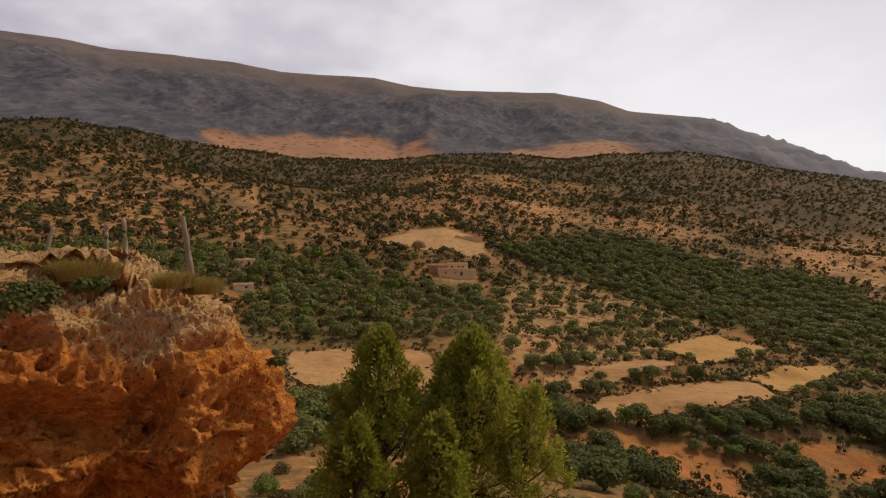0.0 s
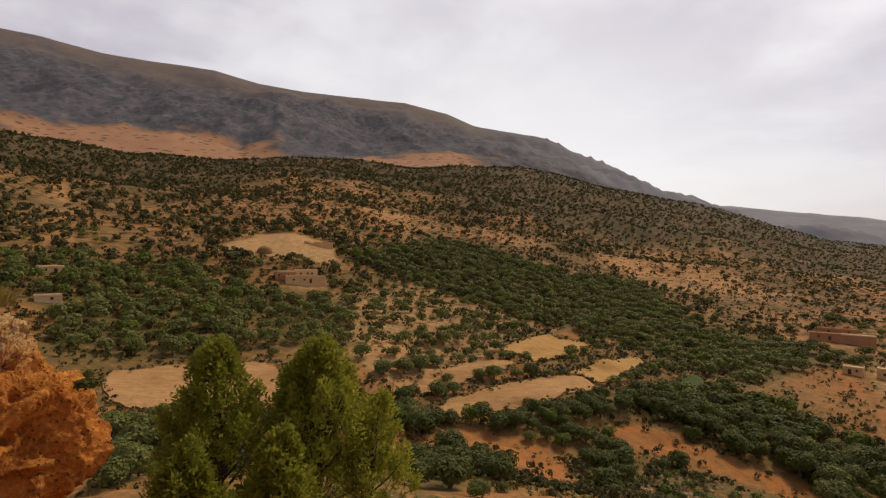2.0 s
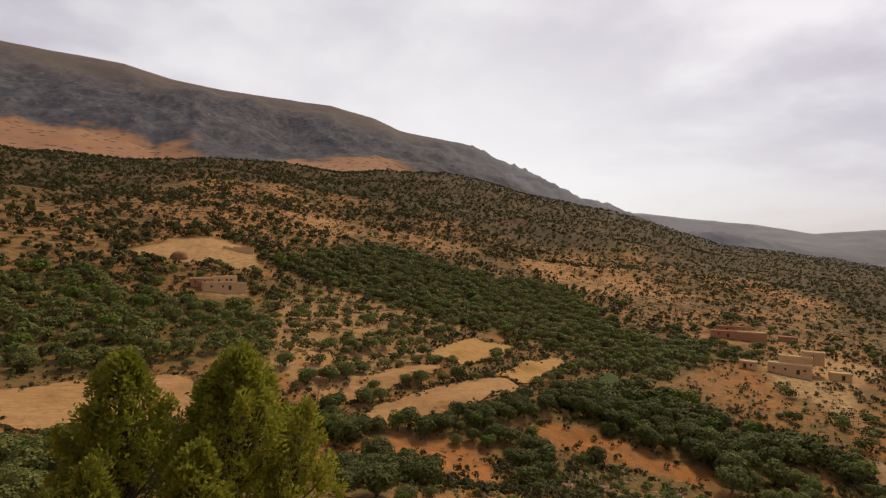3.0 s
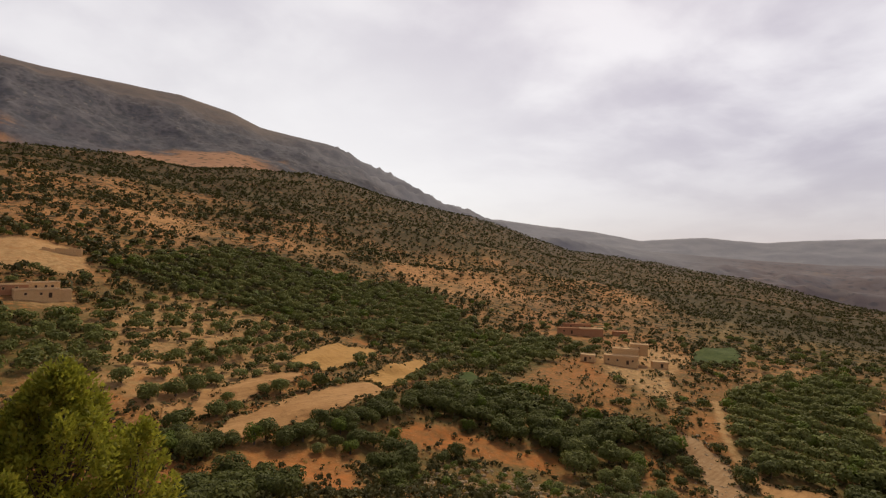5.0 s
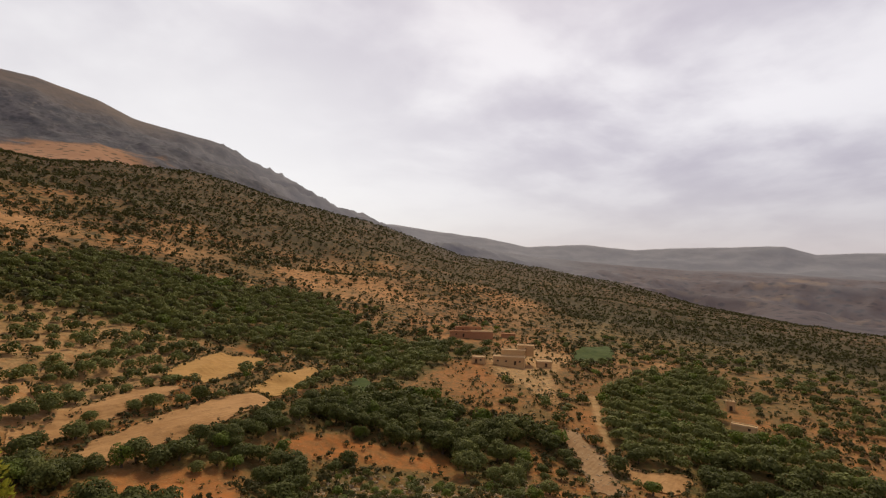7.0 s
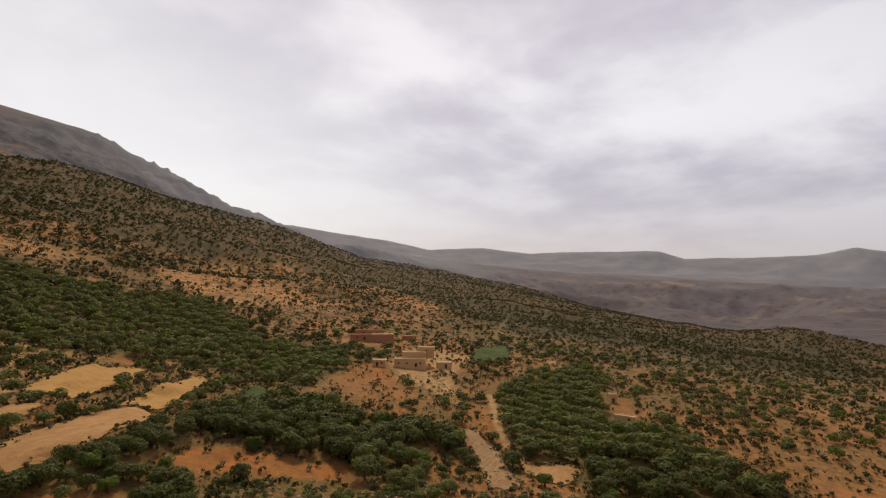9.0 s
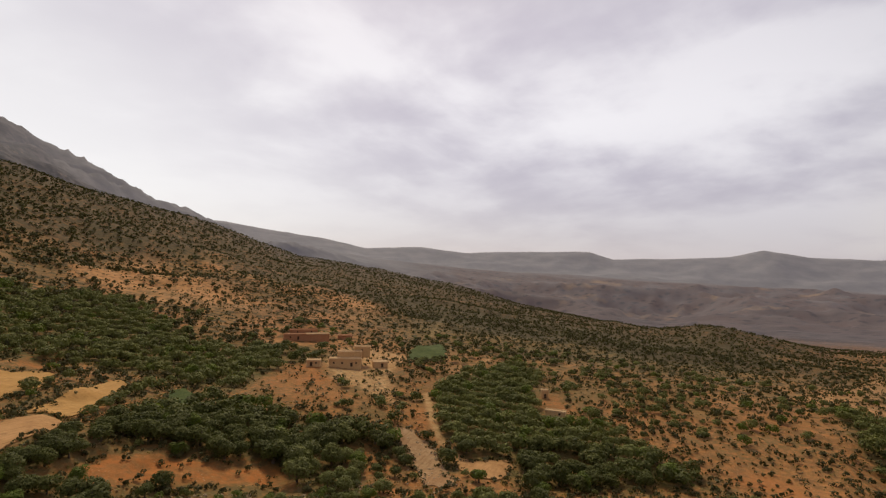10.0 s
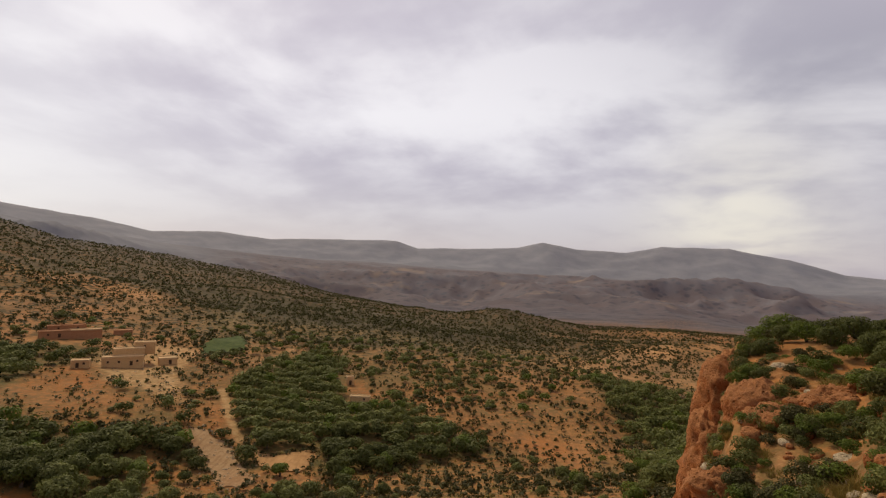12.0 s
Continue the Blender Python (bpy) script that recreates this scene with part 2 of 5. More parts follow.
def rock_material(name, low_a, low_b, crust, scale=1.0):
    k = Mat(name, 0.92)
    broad, mid, fine = k.noise(0.55 * scale, 6, 0.6), k.noise(2.6 * scale, 7, 0.65), k.noise(14 * scale, 5, 0.6)
    tone = k.mix(k.ramp(broad, [(0.35, 0), (0.65, 1)]), low_a, low_b)
    tone = k.mix(k.ramp(mid, [(0.44, 0), (0.68, 0.7)]), tone, tuple(0.5 * c for c in low_a))
    tone = k.mix(k.ramp(k.noise(0.8 * scale, 6, 0.7), [(0.50, 0), (0.66, 0.6)]), tone, tuple(0.42 * c for c in low_a))
    tone = k.mix(k.ramp(k.noise(5.5 * scale, 5, 0.7), [(0.50, 0), (0.66, 0.75)]), tone, tuple(min(1, 1.25 * c) for c in low_b))
    up = k.math("ADD", k.normal_z(), k.math("MULTIPLY", k.math("SUBTRACT", mid, 0.5), 1.2))
    high = k.attr("crust")[0]
    grey = k.mix(k.ramp(k.noise(3.4 * scale, 6, 0.7), [(0.42, 0), (0.60, 0.8)]), crust, tuple(0.45 * c for c in crust))
    tone = k.mix(k.math("MULTIPLY", k.ramp(up, [(-0.25, 0.35), (0.40, 0.92)]), high), tone, k.mix(fine, grey, tuple(0.7 * c for c in crust)))
    pits = k.ramp(k.cells(7 * scale), [(0.05, 1), (0.28, 0)])
    tone = k.mix(k.math("MULTIPLY", pits, 0.28), tone, tuple(0.3 * c for c in low_a))
    rel = k.math("SUBTRACT", k.math("ADD", k.math("MULTIPLY", mid, 0.6), k.math("MULTIPLY", fine, 0.3)), k.math("MULTIPLY", pits, 0.4))
    k.bump(rel, 1.0, 0.2 / scale)
    return k.done(tone)


ROCK = rock_material("orange_conglomerate", (0.385, 0.118, 0.020), (0.57, 0.235, 0.050), (0.68, 0.44, 0.22))
CLIFF = rock_material("red_cliff", (0.34, 0.092, 0.024), (0.48, 0.175, 0.055), (0.46, 0.20, 0.085), 0.35)
PALE_ROCK = rock_material("pale_limestone", (0.42, 0.30, 0.19), (0.52, 0.40, 0.27), (0.60, 0.48, 0.34), 0.6)


def timber_material():
    k = Mat("weathered_timber", 0.9)
    g = k.noise(12, 6, 0.6, stretch=(1, 1, 0.12))
    k.bump(g, 0.7, 0.02)
    return k.done(k.mix(g, (0.16, 0.125, 0.09), (0.33, 0.27, 0.20)))


TIMBER = timber_material()


def adobe_material(name, a, b):
    k = Mat(name, 0.95)
    tone = k.mix(k.noise(0.6, 5), a, b)
    tone = k.mix(k.ramp(k.noise(3.0, 5), [(0.5, 0), (0.75, 0.6)]), tone, tuple(0.6 * c for c in a))
    k.bump(k.noise(4.0, 6), 0.5, 0.1)
    return k.done(tone)


ADOBE = adobe_material("tan_adobe", (0.58, 0.37, 0.18), (0.66, 0.45, 0.24))
RED_ADOBE = adobe_material("red_adobe", (0.38, 0.18, 0.09), (0.46, 0.25, 0.14))
LIME = adobe_material("pale_mud_roof", (0.60, 0.41, 0.23), (0.70, 0.50, 0.30))
SHADE = adobe_material("dark_door_and_window_shade", (0.05, 0.035, 0.025), (0.09, 0.06, 0.04))

# ---- the lie of the land ----
# Spines of the valley as seen from the look-out: bearing (degrees clockwise of +y), distance, height. The look-out's eye is at z = 100.
EYE = 100.0


def hash01(i, j, seed):
    h = np.sin(i * 127.1 + j * 311.7 + seed * 74.7) * 43758.5453
    return h - np.floor(h)


def vnoise(x, y, seed=0):
    """Smooth value noise, 0 to 1."""
    i, j = np.floor(x), np.floor(y)
    u, v = x - i, y - j
    u, v = u * u * u * (u * (6 * u - 15) + 10), v * v * v * (v * (6 * v - 15) + 10)
    a, b = hash01(i, j, seed), hash01(i + 1, j, seed)
    c, d = hash01(i, j + 1, seed), hash01(i + 1, j + 1, seed)
    return a + (b - a) * u + (c - a) * v + (a - b - c + d) * u * v


def fbm(x, y, seed=0, octaves=4):
    total, gain = 0.0, 0.5
    for k in range(octaves):
        total = total + gain * vnoise(x * 2 ** k + 17.3 * k, y * 2 ** k - 9.1 * k, seed + k)
        gain *= 0.5
    return total / (1 - 0.5 ** octaves)


def ridged(x, y, seed=0, octaves=4):
    total, gain = 0.0, 0.5
    for k in range(octaves):
        total = total + gain * (1 - np.abs(2 * vnoise(x * 2 ** k + 5.7 * k, y * 2 ** k + 3.1 * k, seed + k) - 1))
        gain *= 0.5
    return total / (1 - 0.5 ** octaves)


def sstep(a, b, x):
    t = np.clip((x - a) / (b - a), 0, 1)
    return t * t * (3 - 2 * t)


# each spine: bearings, distances, elevation angles of the ground there
SPINES = [
    ("stand", (-180, 180), (3.0, 3.0), (-31, -31)),
    ("brow", (-180, -75, -52, -20, 0, 40, 70, 95, 108, 114, 119, 126, 140, 180), (12, 12, 14, 14, 14, 14, 14, 16, 20, 26, 30, 30, 20, 12),
     (8, 0, -29, -29, -29, -32, -33, -32, -29, -25, -22, -19, -10, 8)),
    ("slope", (-180, -75, -48, 0, 40, 55, 70, 95, 108, 114.0, 117.5, 121, 128, 140, 180), (60, 60, 60, 62, 72, 90, 80, 70, 70, 70, 66, 62, 62, 60, 60),
     (14, -5, -24, -25, -27, -25.0, -27, -28, -27, -23.5, -6.9, -6.2, -5.4, -2, 14)),
    ("stream", (-60, -30, -15, 0, 15, 30, 45, 60, 75, 90, 105, 113, 118, 128, 140), (110, 112, 120, 128, 130, 135, 150, 165, 175, 190, 235, 300, 300, 300, 300),
     (-12, -18.5, -18, -19, -20.3, -20.8, -21.2, -20.8, -21, -20, -17, -14.5, -15, -14, -8)),
    ("bank", (-60, -30, -15, 0, 15, 30, 45, 60, 75, 90, 105, 113, 128, 140), (150, 150, 152, 160, 165, 165, 180, 200, 215, 235, 290, 360, 360, 360),
     (-7, -13, -14, -14, -15, -15.7, -17, -16.3, -17, -16, -13.5, -12, -12, -6)),
    ("groves", (-60, -30, -15, 0, 15, 30, 45, 60, 75, 90, 105, 113, 128, 140), (230, 230, 250, 270, 280, 280, 290, 320, 320, 330, 430, 520, 520, 520),
     (-1, -4.5, -5, -4.5, -6.3, -8.7, -10, -9.8, -11, -11.5, -9.8, -9.5, -9.5, -4)),
    ("foot", (-60, -30, -15, 0, 15, 30, 45, 60, 75, 90, 105, 128, 140), (340, 340, 350, 345, 400, 430, 460, 500, 520, 540, 600, 660, 660),
     (2, 0.5, 0, 0.2, -0.4, -3, -4.5, -5.3, -6.6, -8, -8, -8, -2)),
    ("front_crest", (-60, -45, -36, -30, -24, -15, -6, 0, 7, 13, 18, 24, 29, 33, 38, 44, 49, 52, 56, 62, 68, 76, 84, 89, 94, 99, 104, 112, 128, 140),
     (700, 750, 720, 720, 740, 850, 900, 900, 920, 950, 960, 1000, 1000, 1020, 1050, 1080, 1100, 1100, 1120, 1150, 1120, 1050, 950, 850, 800, 800, 850, 850, 850, 850),
     (9, 9.2, 10.3, 10.0, 9.1, 8.3, 8.4, 9.1, 9.0, 8.4, 8.7, 8.6, 7.6, 6.3, 5.2, 3.8, 1.9, 0.9, 0.45, -0.5, -1.6, -3.7, -5.0, -5.4, -4.9, -5.8, -6.8, -6.3, -6.4, -2)),
    ("saddle", (-60, -30, -15, 0, 15, 30, 45, 60, 75, 90, 105, 128, 140), (1150, 1150, 1250, 1300, 1350, 1350, 1450, 1600, 1700, 1500, 1400, 1400, 1400),
     (7.5, 8.3, 8.0, 8.5, 8.6, 6.2, 2.2, -1.8, -4.2, -5.6, -5.4, -5.4, -3)),
    ("red_fields", (-60, -30, -21, -11, -5, -1.5, 3, 7, 12, 16.4, 22, 30, 45, 60, 75, 90, 105, 128, 140), (1500, 1500, 1550, 1600, 1600, 1650, 1650, 1650, 1650, 1650, 1650, 1700, 1900, 2200, 2300, 2200, 2000, 2000, 2000),
     (10, 10.4, 9.4, 10.6, 9.6, 11.6, 10.5, 9.8, 10, 10.5, 9.2, 6.6, 2.4, -1.4, -3.0, -3.4, -3.6, -4, -3)),
    ("crest", (-60, -45, -36, -32, -27, -22, -17, -11, -7.5, -3.3, 1, 7, 11.8, 16.4, 19.2, 24, 27.4, 30.6, 33, 36.5, 40.2, 43.6, 50, 60, 75, 85, 95, 106, 117, 121.5, 126, 140),
     (2900, 2900, 2900, 2900, 2900, 2900, 2900, 2900, 2900, 2900, 2900, 2900, 2900, 2900, 2900, 2900, 2900, 2900, 2900, 2900, 2900, 2900, 2950, 3000, 3000, 2900, 2800, 2700, 2600, 2600, 2600, 2600),
     (16, 16.5, 17.1, 16.95, 17.35, 17.35, 16.85, 16.9, 16.9, 16.1, 15.75, 15.45, 15.15, 14.2, 13.0, 12.05, 11.45, 9.8, 8.95, 6.75, 5.5, 4.0, 2.2, 0.9, -0.4, -0.8, -1.0, -1.25, -0.95, -1.5, -3.9, -4)),
    ("behind", (-60, 30, 45, 60, 90, 140), (3700, 3700, 3700, 3700, 3500, 3400), (11, 5.5, 2.6, 0.7, -0.8, -2.2)),
    ("plateau", (-60, 20, 33, 40, 44.7, 49.4, 55.5, 59, 65, 70, 77, 83, 85.3, 93, 96, 98.7, 102.2, 107.3, 110.5, 116.5, 121.5, 125.6, 128, 140),
     (4500,) * 24, (12, 8, 5.8, 4.4, 4.15, 3.6, 2.65, 2.0, 2.25, 1.7, 2.02, 2.07, 1.36, 1.55, 1.8, 2.42, 1.74, 1.6, 2.24, 2.25, 1.2, 0, -0.2, 0)),
    ("rim", (-60, 140), (4880, 4880), (3, -3)),
]


def spines_at(az):
    """Distances and heights of all the spines at these bearings; behind the look-out the land is a plain hill."""
    a = np.where(az < -120, az + 360, az)
    rs, zs = [], []
    for name, b, r, e in SPINES:
        b = np.array(b, float)
        rr, ee = np.array(r, float), np.array(e, float)
        if b[0] > -180:
            back = 14.0 if name not in ("crest", "plateau", "rim", "behind") else 6.0
            b = np.concatenate([b, [190, 250, 300]])
            rr = np.concatenate([rr, [rr[-1], rr[-1], rr[0]]])
            ee = np.concatenate([ee, [back, back, ee[0]]])
            q = np.where(a < b[0], a + 360, a)
        else:
            q = np.where(a > 180, a - 360, a)
        dist = np.interp(q, b, rr)
        rs.append(dist)
        zs.append(EYE + dist * np.tan(np.radians(np.interp(q, b, ee))))
    return np.array(rs), np.array(zs)


def base_height(x, y):
    """Height of the ground without its roughness: a monotone cubic from spine to spine along each bearing."""
    az, r = np.degrees(np.arctan2(x, y)), np.hypot(x, y)
    R, Z = spines_at(az)
    h = np.diff(R, axis=0)
    d = np.diff(Z, axis=0) / h
    m = np.zeros_like(Z)
    w1, w2 = 2 * h[1:] + h[:-1], h[1:] + 2 * h[:-1]
    same = d[:-1] * d[1:] > 0
    safe = np.where(same, (w1 / np.where(d[:-1] == 0, 1, d[:-1]) + w2 / np.where(d[1:] == 0, 1, d[1:])), 1)
    m[1:-1] = np.where(same, (w1 + w2) / safe, 0)
    m[0], m[-1] = d[0], d[-1]
    # crests are kinked to fit the camera's skyline: a straight climb, then a fall behind
    ml, mr = m.copy(), m.copy()
    for i, spine in enumerate(SPINES):
        if spine[0] in ("crest", "front_crest", "plateau", "red_fields"):
            ml[i], mr[i] = d[i - 1] * 1.15, d[i]
    k = np.clip((r[None] >= R).sum(0) - 1, 0, len(R) - 2)
    n = np.arange(len(r))
    hk, t = h[k, n], np.clip((r - R[k, n]) / h[k, n], 0, 1)
    z = ((1 + 2 * t) * (1 - t) ** 2 * Z[k, n] + t * (1 - t) ** 2 * hk * mr[k, n]
         + t * t * (3 - 2 * t) * Z[k + 1, n] + t * t * (t - 1) * hk * ml[k + 1, n])
    return z, az, r


def height(x, y):
    x, y = np.atleast_1d(np.asarray(x, float)), np.atleast_1d(np.asarray(y, float))
    z, az, r = base_height(x, y)
    # gullies on the mountain, folds on the hills, humps near by
    z = z + sstep(1350, 2000, r) * (1 - 0.92 * sstep(2450, 2850, r)) * 150 * (ridged(x / 420, y / 420, 3, 5) - 0.62)
    z = z + sstep(420, 620, r) * (1 - sstep(1100, 1500, r)) * (1 - 0.6 * sstep(800, 960, r)) * 15 * (ridged(x / 120, y / 120, 11, 4) - 0.6)
    z = z + sstep(3000, 3600, r) * 60 * (1 - 0.8 * sstep(4100, 4480, r)) * (ridged(x / 500, y / 500, 5, 4) - 0.6)
    z = z + sstep(60, 130, r) * (1 - sstep(420, 700, r)) * 2.6 * (fbm(x / 26, y / 26, 21, 4) - 0.5)
    z = z + sstep(6, 20, r) * (1 - sstep(120, 200, r)) * 2.2 * (fbm(x / 7, y / 7, 31, 4) - 0.5)
    # broken teeth along the lower end of the mountain's crest
    z = z + sstep(24, 30, az) * (1 - sstep(44, 50, az)) * sstep(2600, 2880, r) * (1 - sstep(2920, 3100, r)) * 32 * (ridged(az * 0.9, az * 0, 7, 4) - 0.62)
    # terraces on the cultivated slope
    band = sstep(8, 14, az) * (1 - sstep(40, 46, az)) * sstep(150, 165, r) * (1 - sstep(285, 330, r))
    q = z / 3.4
    step = (np.floor(q) + sstep(0.62, 0.98, q - np.floor(q))) * 3.4
    return z + band * 0.75 * (step - z)
# ---- plots, groves and bare banks, traced from the camera's view onto the terrain (x, y in metres) ----
PLOTS = {}
LINES = {}
PLOTS["field_terrace"] = [(35, 145), (51, 153), (75, 164), (94, 169), (107, 163), (80, 144), (64, 143), (52, 140), (43, 137)]
PLOTS["field_gold"] = [(84, 206), (124, 237), (139, 222), (118, 199), (97, 191), (83, 191)]
PLOTS["field_corner"] = [(95, 171), (148, 206), (148, 192), (109, 165), (104, 168)]
PLOTS["field_strip"] = [(29, 153), (31, 166), (46, 171), (68, 186), (83, 179), (57, 166), (35, 154)]
PLOTS["field_west"] = [(-50, 163), (-40, 139), (-28, 139), (-13, 142), (-1, 146), (-4, 176), (-27, 173), (-41, 168)]
PLOTS["yard_plateau"] = [(-45, 338), (-18, 373), (22, 365), (29, 341), (23, 321), (-8, 316)]
PLOTS["yard_house"] = [(-4, 278), (5, 272), (20, 282), (18, 292), (5, 293)]
PLOTS["yard_village"] = [(263, 185), (305, 189), (309, 163), (300, 147), (249, 132), (208, 107), (207, 117), (223, 150)]
PLOTS["plot_lower"] = [(181, 71), (170, 60), (185, 47), (166, 45), (158, 53), (167, 63)]
PLOTS["plot_stub"] = [(190, 34), (181, 31), (190, 23), (194, 28)]
PLOTS["crop_village"] = [(326, 159), (374, 154), (327, 130), (305, 135), (291, 142)]
PLOTS["crop_a"] = [(149, 308), (146, 295), (157, 303), (159, 314)]
PLOTS["crop_b"] = [(160, 279), (162, 270), (173, 279), (173, 286)]
PLOTS["crop_c"] = [(107, 319), (109, 312), (119, 322), (116, 329)]
PLOTS["crop_d"] = [(141, 168), (140, 157), (155, 167), (164, 181), (156, 181)]
PLOTS["field_east"] = [(374, -76), (533, -163), (617, -249), (535, -222), (418, -133), (356, -79)]
PLOTS["grove_west"] = [(-134, 285), (-48, 309), (-33, 271), (22, 264), (25, 195), (-42, 173), (-57, 174), (-85, 217), (-134, 215), (-163, 194), (-185, 221)]
PLOTS["grove_main"] = [(30, 341), (130, 430), (181, 411), (222, 376), (268, 361), (228, 231), (260, 217), (218, 178), (169, 164), (164, 193), (153, 235), (125, 255), (91, 291), (60, 318)]
PLOTS["grove_belt"] = [(93, 138), (110, 151), (142, 167), (155, 150), (159, 137), (153, 125), (162, 118), (166, 107), (173, 96), (175, 83), (173, 67), (162, 58), (154, 72), (160, 92), (144, 101), (128, 95), (127, 106), (120, 114), (114, 126), (106, 135)]
PLOTS["grove_rows"] = [(239, 102), (290, 103), (338, 87), (313, 64), (270, 62), (244, 48), (246, 38), (242, 24), (227, 12), (219, 1), (210, 1), (191, 24), (193, 38), (187, 48), (172, 61), (185, 74), (207, 87)]
PLOTS["grove_village"] = [(228, 208), (253, 225), (274, 219), (280, 199), (265, 179), (233, 180)]
PLOTS["grove_east"] = [(176, 63), (199, 45), (211, 16), (210, -11), (201, -18), (160, 36), (169, 51)]
PLOTS["grove_far_east"] = [(336, -84), (340, -115), (330, -136), (302, -143), (53, -25), (148, -66), (124, -49), (197, -65), (244, -78), (277, -77)]
PLOTS["grove_low"] = [(27, 145), (39, 148), (49, 136), (61, 138), (77, 142), (98, 149), (91, 136), (78, 130), (71, 121), (57, 128), (48, 134), (37, 128), (27, 133)]
PLOTS["grove_foot"] = [(25, 109), (37, 117), (48, 107), (40, 86), (18, 74)]
PLOTS["grove_gully"] = [(72, 123), (85, 129), (81, 118), (91, 116), (102, 110), (93, 109), (74, 103), (60, 91), (56, 94), (66, 116)]
PLOTS["grove_nook"] = [(-38, 130), (-25, 134), (-15, 92), (-26, 84)]
PLOTS["grove_bank"] = [(135, 114), (153, 109), (161, 96), (143, 87), (125, 70), (116, 85), (123, 99)]
PLOTS["terraces"] = [(19, 266), (46, 291), (69, 313), (101, 285), (125, 255), (81, 198), (56, 166), (29, 163), (23, 171), (17, 184)]
PLOTS["clay_bank"] = [(85, 130), (98, 134), (110, 123), (118, 112), (128, 104), (127, 93), (118, 90), (113, 102), (103, 111), (92, 118), (81, 118)]
PLOTS["clay_low"] = [(42, 119), (53, 123), (61, 112), (59, 100), (51, 94), (38, 109)]
PLOTS["clay_village"] = [(200, 174), (230, 184), (245, 173), (221, 152), (205, 127), (190, 117), (179, 126), (168, 132), (172, 143)]
PLOTS["clay_corner"] = [(134, 242), (158, 274), (164, 262), (148, 234), (138, 233)]
PLOTS["clay_east"] = [(213, -22), (226, -37), (214, -46), (182, -49), (152, -40), (193, -36), (203, -27)]
PLOTS["clay_mound"] = [(258, 57), (284, 51), (255, 37), (241, 43)]
PLOTS["slope_scrub"] = [(60, 91), (74, 103), (93, 109), (105, 100), (114, 87), (134, 79), (126, 68)]
PLOTS["wash"] = [(183, 89), (177, 77), (156, 60), (148, 55), (142, 62), (153, 70), (167, 82), (175, 91)]
PLOTS["bare_gully"] = [(-194, 510), (-178, 523), (-111, 332), (-126, 311), (-148, 390)]
PLOTS["bare_knob"] = [(-93, 439), (-58, 392), (-50, 336), (-72, 365)]
PLOTS["bare_front"] = [(58, 507), (110, 583), (131, 468), (81, 406)]
PLOTS["bare_step"] = [(194, 498), (226, 490), (262, 498), (237, 451), (198, 429), (182, 453)]
PLOTS["bare_spur"] = [(303, 560), (365, 602), (319, 524), (277, 501)]
PLOTS["bare_ridge"] = [(339, 514), (339, 407), (300, 361), (270, 384)]
PLOTS["bare_flank"] = [(274, 443), (422, 545), (397, 449), (415, 395), (340, 297), (291, 343), (255, 351)]
PLOTS["bare_hamlet"] = [(476, 319), (541, 300), (415, 238), (367, 242)]
PLOTS["bare_far"] = [(367, -70), (536, -153), (582, -232), (629, -310), (357, -175), (353, -127), (350, -89)]
PLOTS["bare_east"] = [(269, 60), (346, 18), (307, -30), (268, -55), (213, -64), (163, -44), (203, -29), (232, -3), (241, 27)]
LINES["row_a"] = [(29, 150), (40, 155), (52, 155)]
LINES["row_b"] = [(50, 167), (66, 167), (78, 168), (90, 167)]
LINES["row_c"] = [(26, 170), (40, 177), (55, 182), (71, 184), (93, 190)]
LINES["row_d"] = [(42, 205), (61, 214), (90, 233), (114, 245)]
LINES["row_e"] = [(109, 194), (121, 203), (137, 206)]
LINES["row_f"] = [(27, 142), (32, 132), (42, 136), (47, 131)]
LINES["row_g"] = [(111, 163), (130, 174), (160, 188)]
LINES["path_village"] = [(232, 103), (196, 84), (180, 73)]
LINES["path_hill"] = [(386, 169), (499, 207), (565, 227)]
LINES["path_far"] = [(762, 411), (711, 354), (690, 308)]
LINES["path_stream"] = [(260, 92), (319, 107), (342, 105)]

# ---- mesh helpers ----
def inside(px, py, poly):
    res = np.zeros(len(px), bool)
    n = len(poly)
    for k in range(n):
        (x1, y1), (x2, y2) = poly[k], poly[(k + 1) % n]
        if y1 != y2:
            res ^= ((y1 > py) != (y2 > py)) & (px < (x2 - x1) * (py - y1) / (y2 - y1) + x1)
    return res


def edge_distance(px, py, pts, closed=True):
    best = np.full(len(px), 1e9)
    n = len(pts)
    for k in range(n if closed else n - 1):
        a, b = np.array(pts[k], float), np.array(pts[(k + 1) % n], float)
        ab = b - a
        t = np.clip(((px - a[0]) * ab[0] + (py - a[1]) * ab[1]) / max(ab @ ab, 1e-9), 0, 1)
        best = np.minimum(best, np.hypot(px - a[0] - t * ab[0], py - a[1] - t * ab[1]))
    return best


def soft_inside(px, py, poly, width):
    d = edge_distance(px, py, poly)
    d = np.where(inside(px, py, poly), d, -d) + width * 1.2 * (fbm(px / 6, py / 6, 77, 3) - 0.5)
    return sstep(-width, width, d)


def thick_scrub(x, y):
    """Where the upper slopes are close-grown with dark scrub: beyond a distance that changes with the bearing."""
    az, r = np.degrees(np.arctan2(x, y)), np.hypot(x, y)
    r0 = np.interp(az, (-45, -30, -22, -10, 0, 10, 16, 28, 40, 50, 60, 66, 75, 90, 100), (600, 620, 560, 600, 690, 720, 600, 540, 640, 700, 600, 500, 460, 460, 560))
    r0 = r0 + 260 * (fbm(x / 90, y / 90, 151, 4) - 0.5)
    return sstep(-50, 70, r - r0) * (1 - sstep(1150, 1300, r)) * (1 - sstep(100, 110, az))


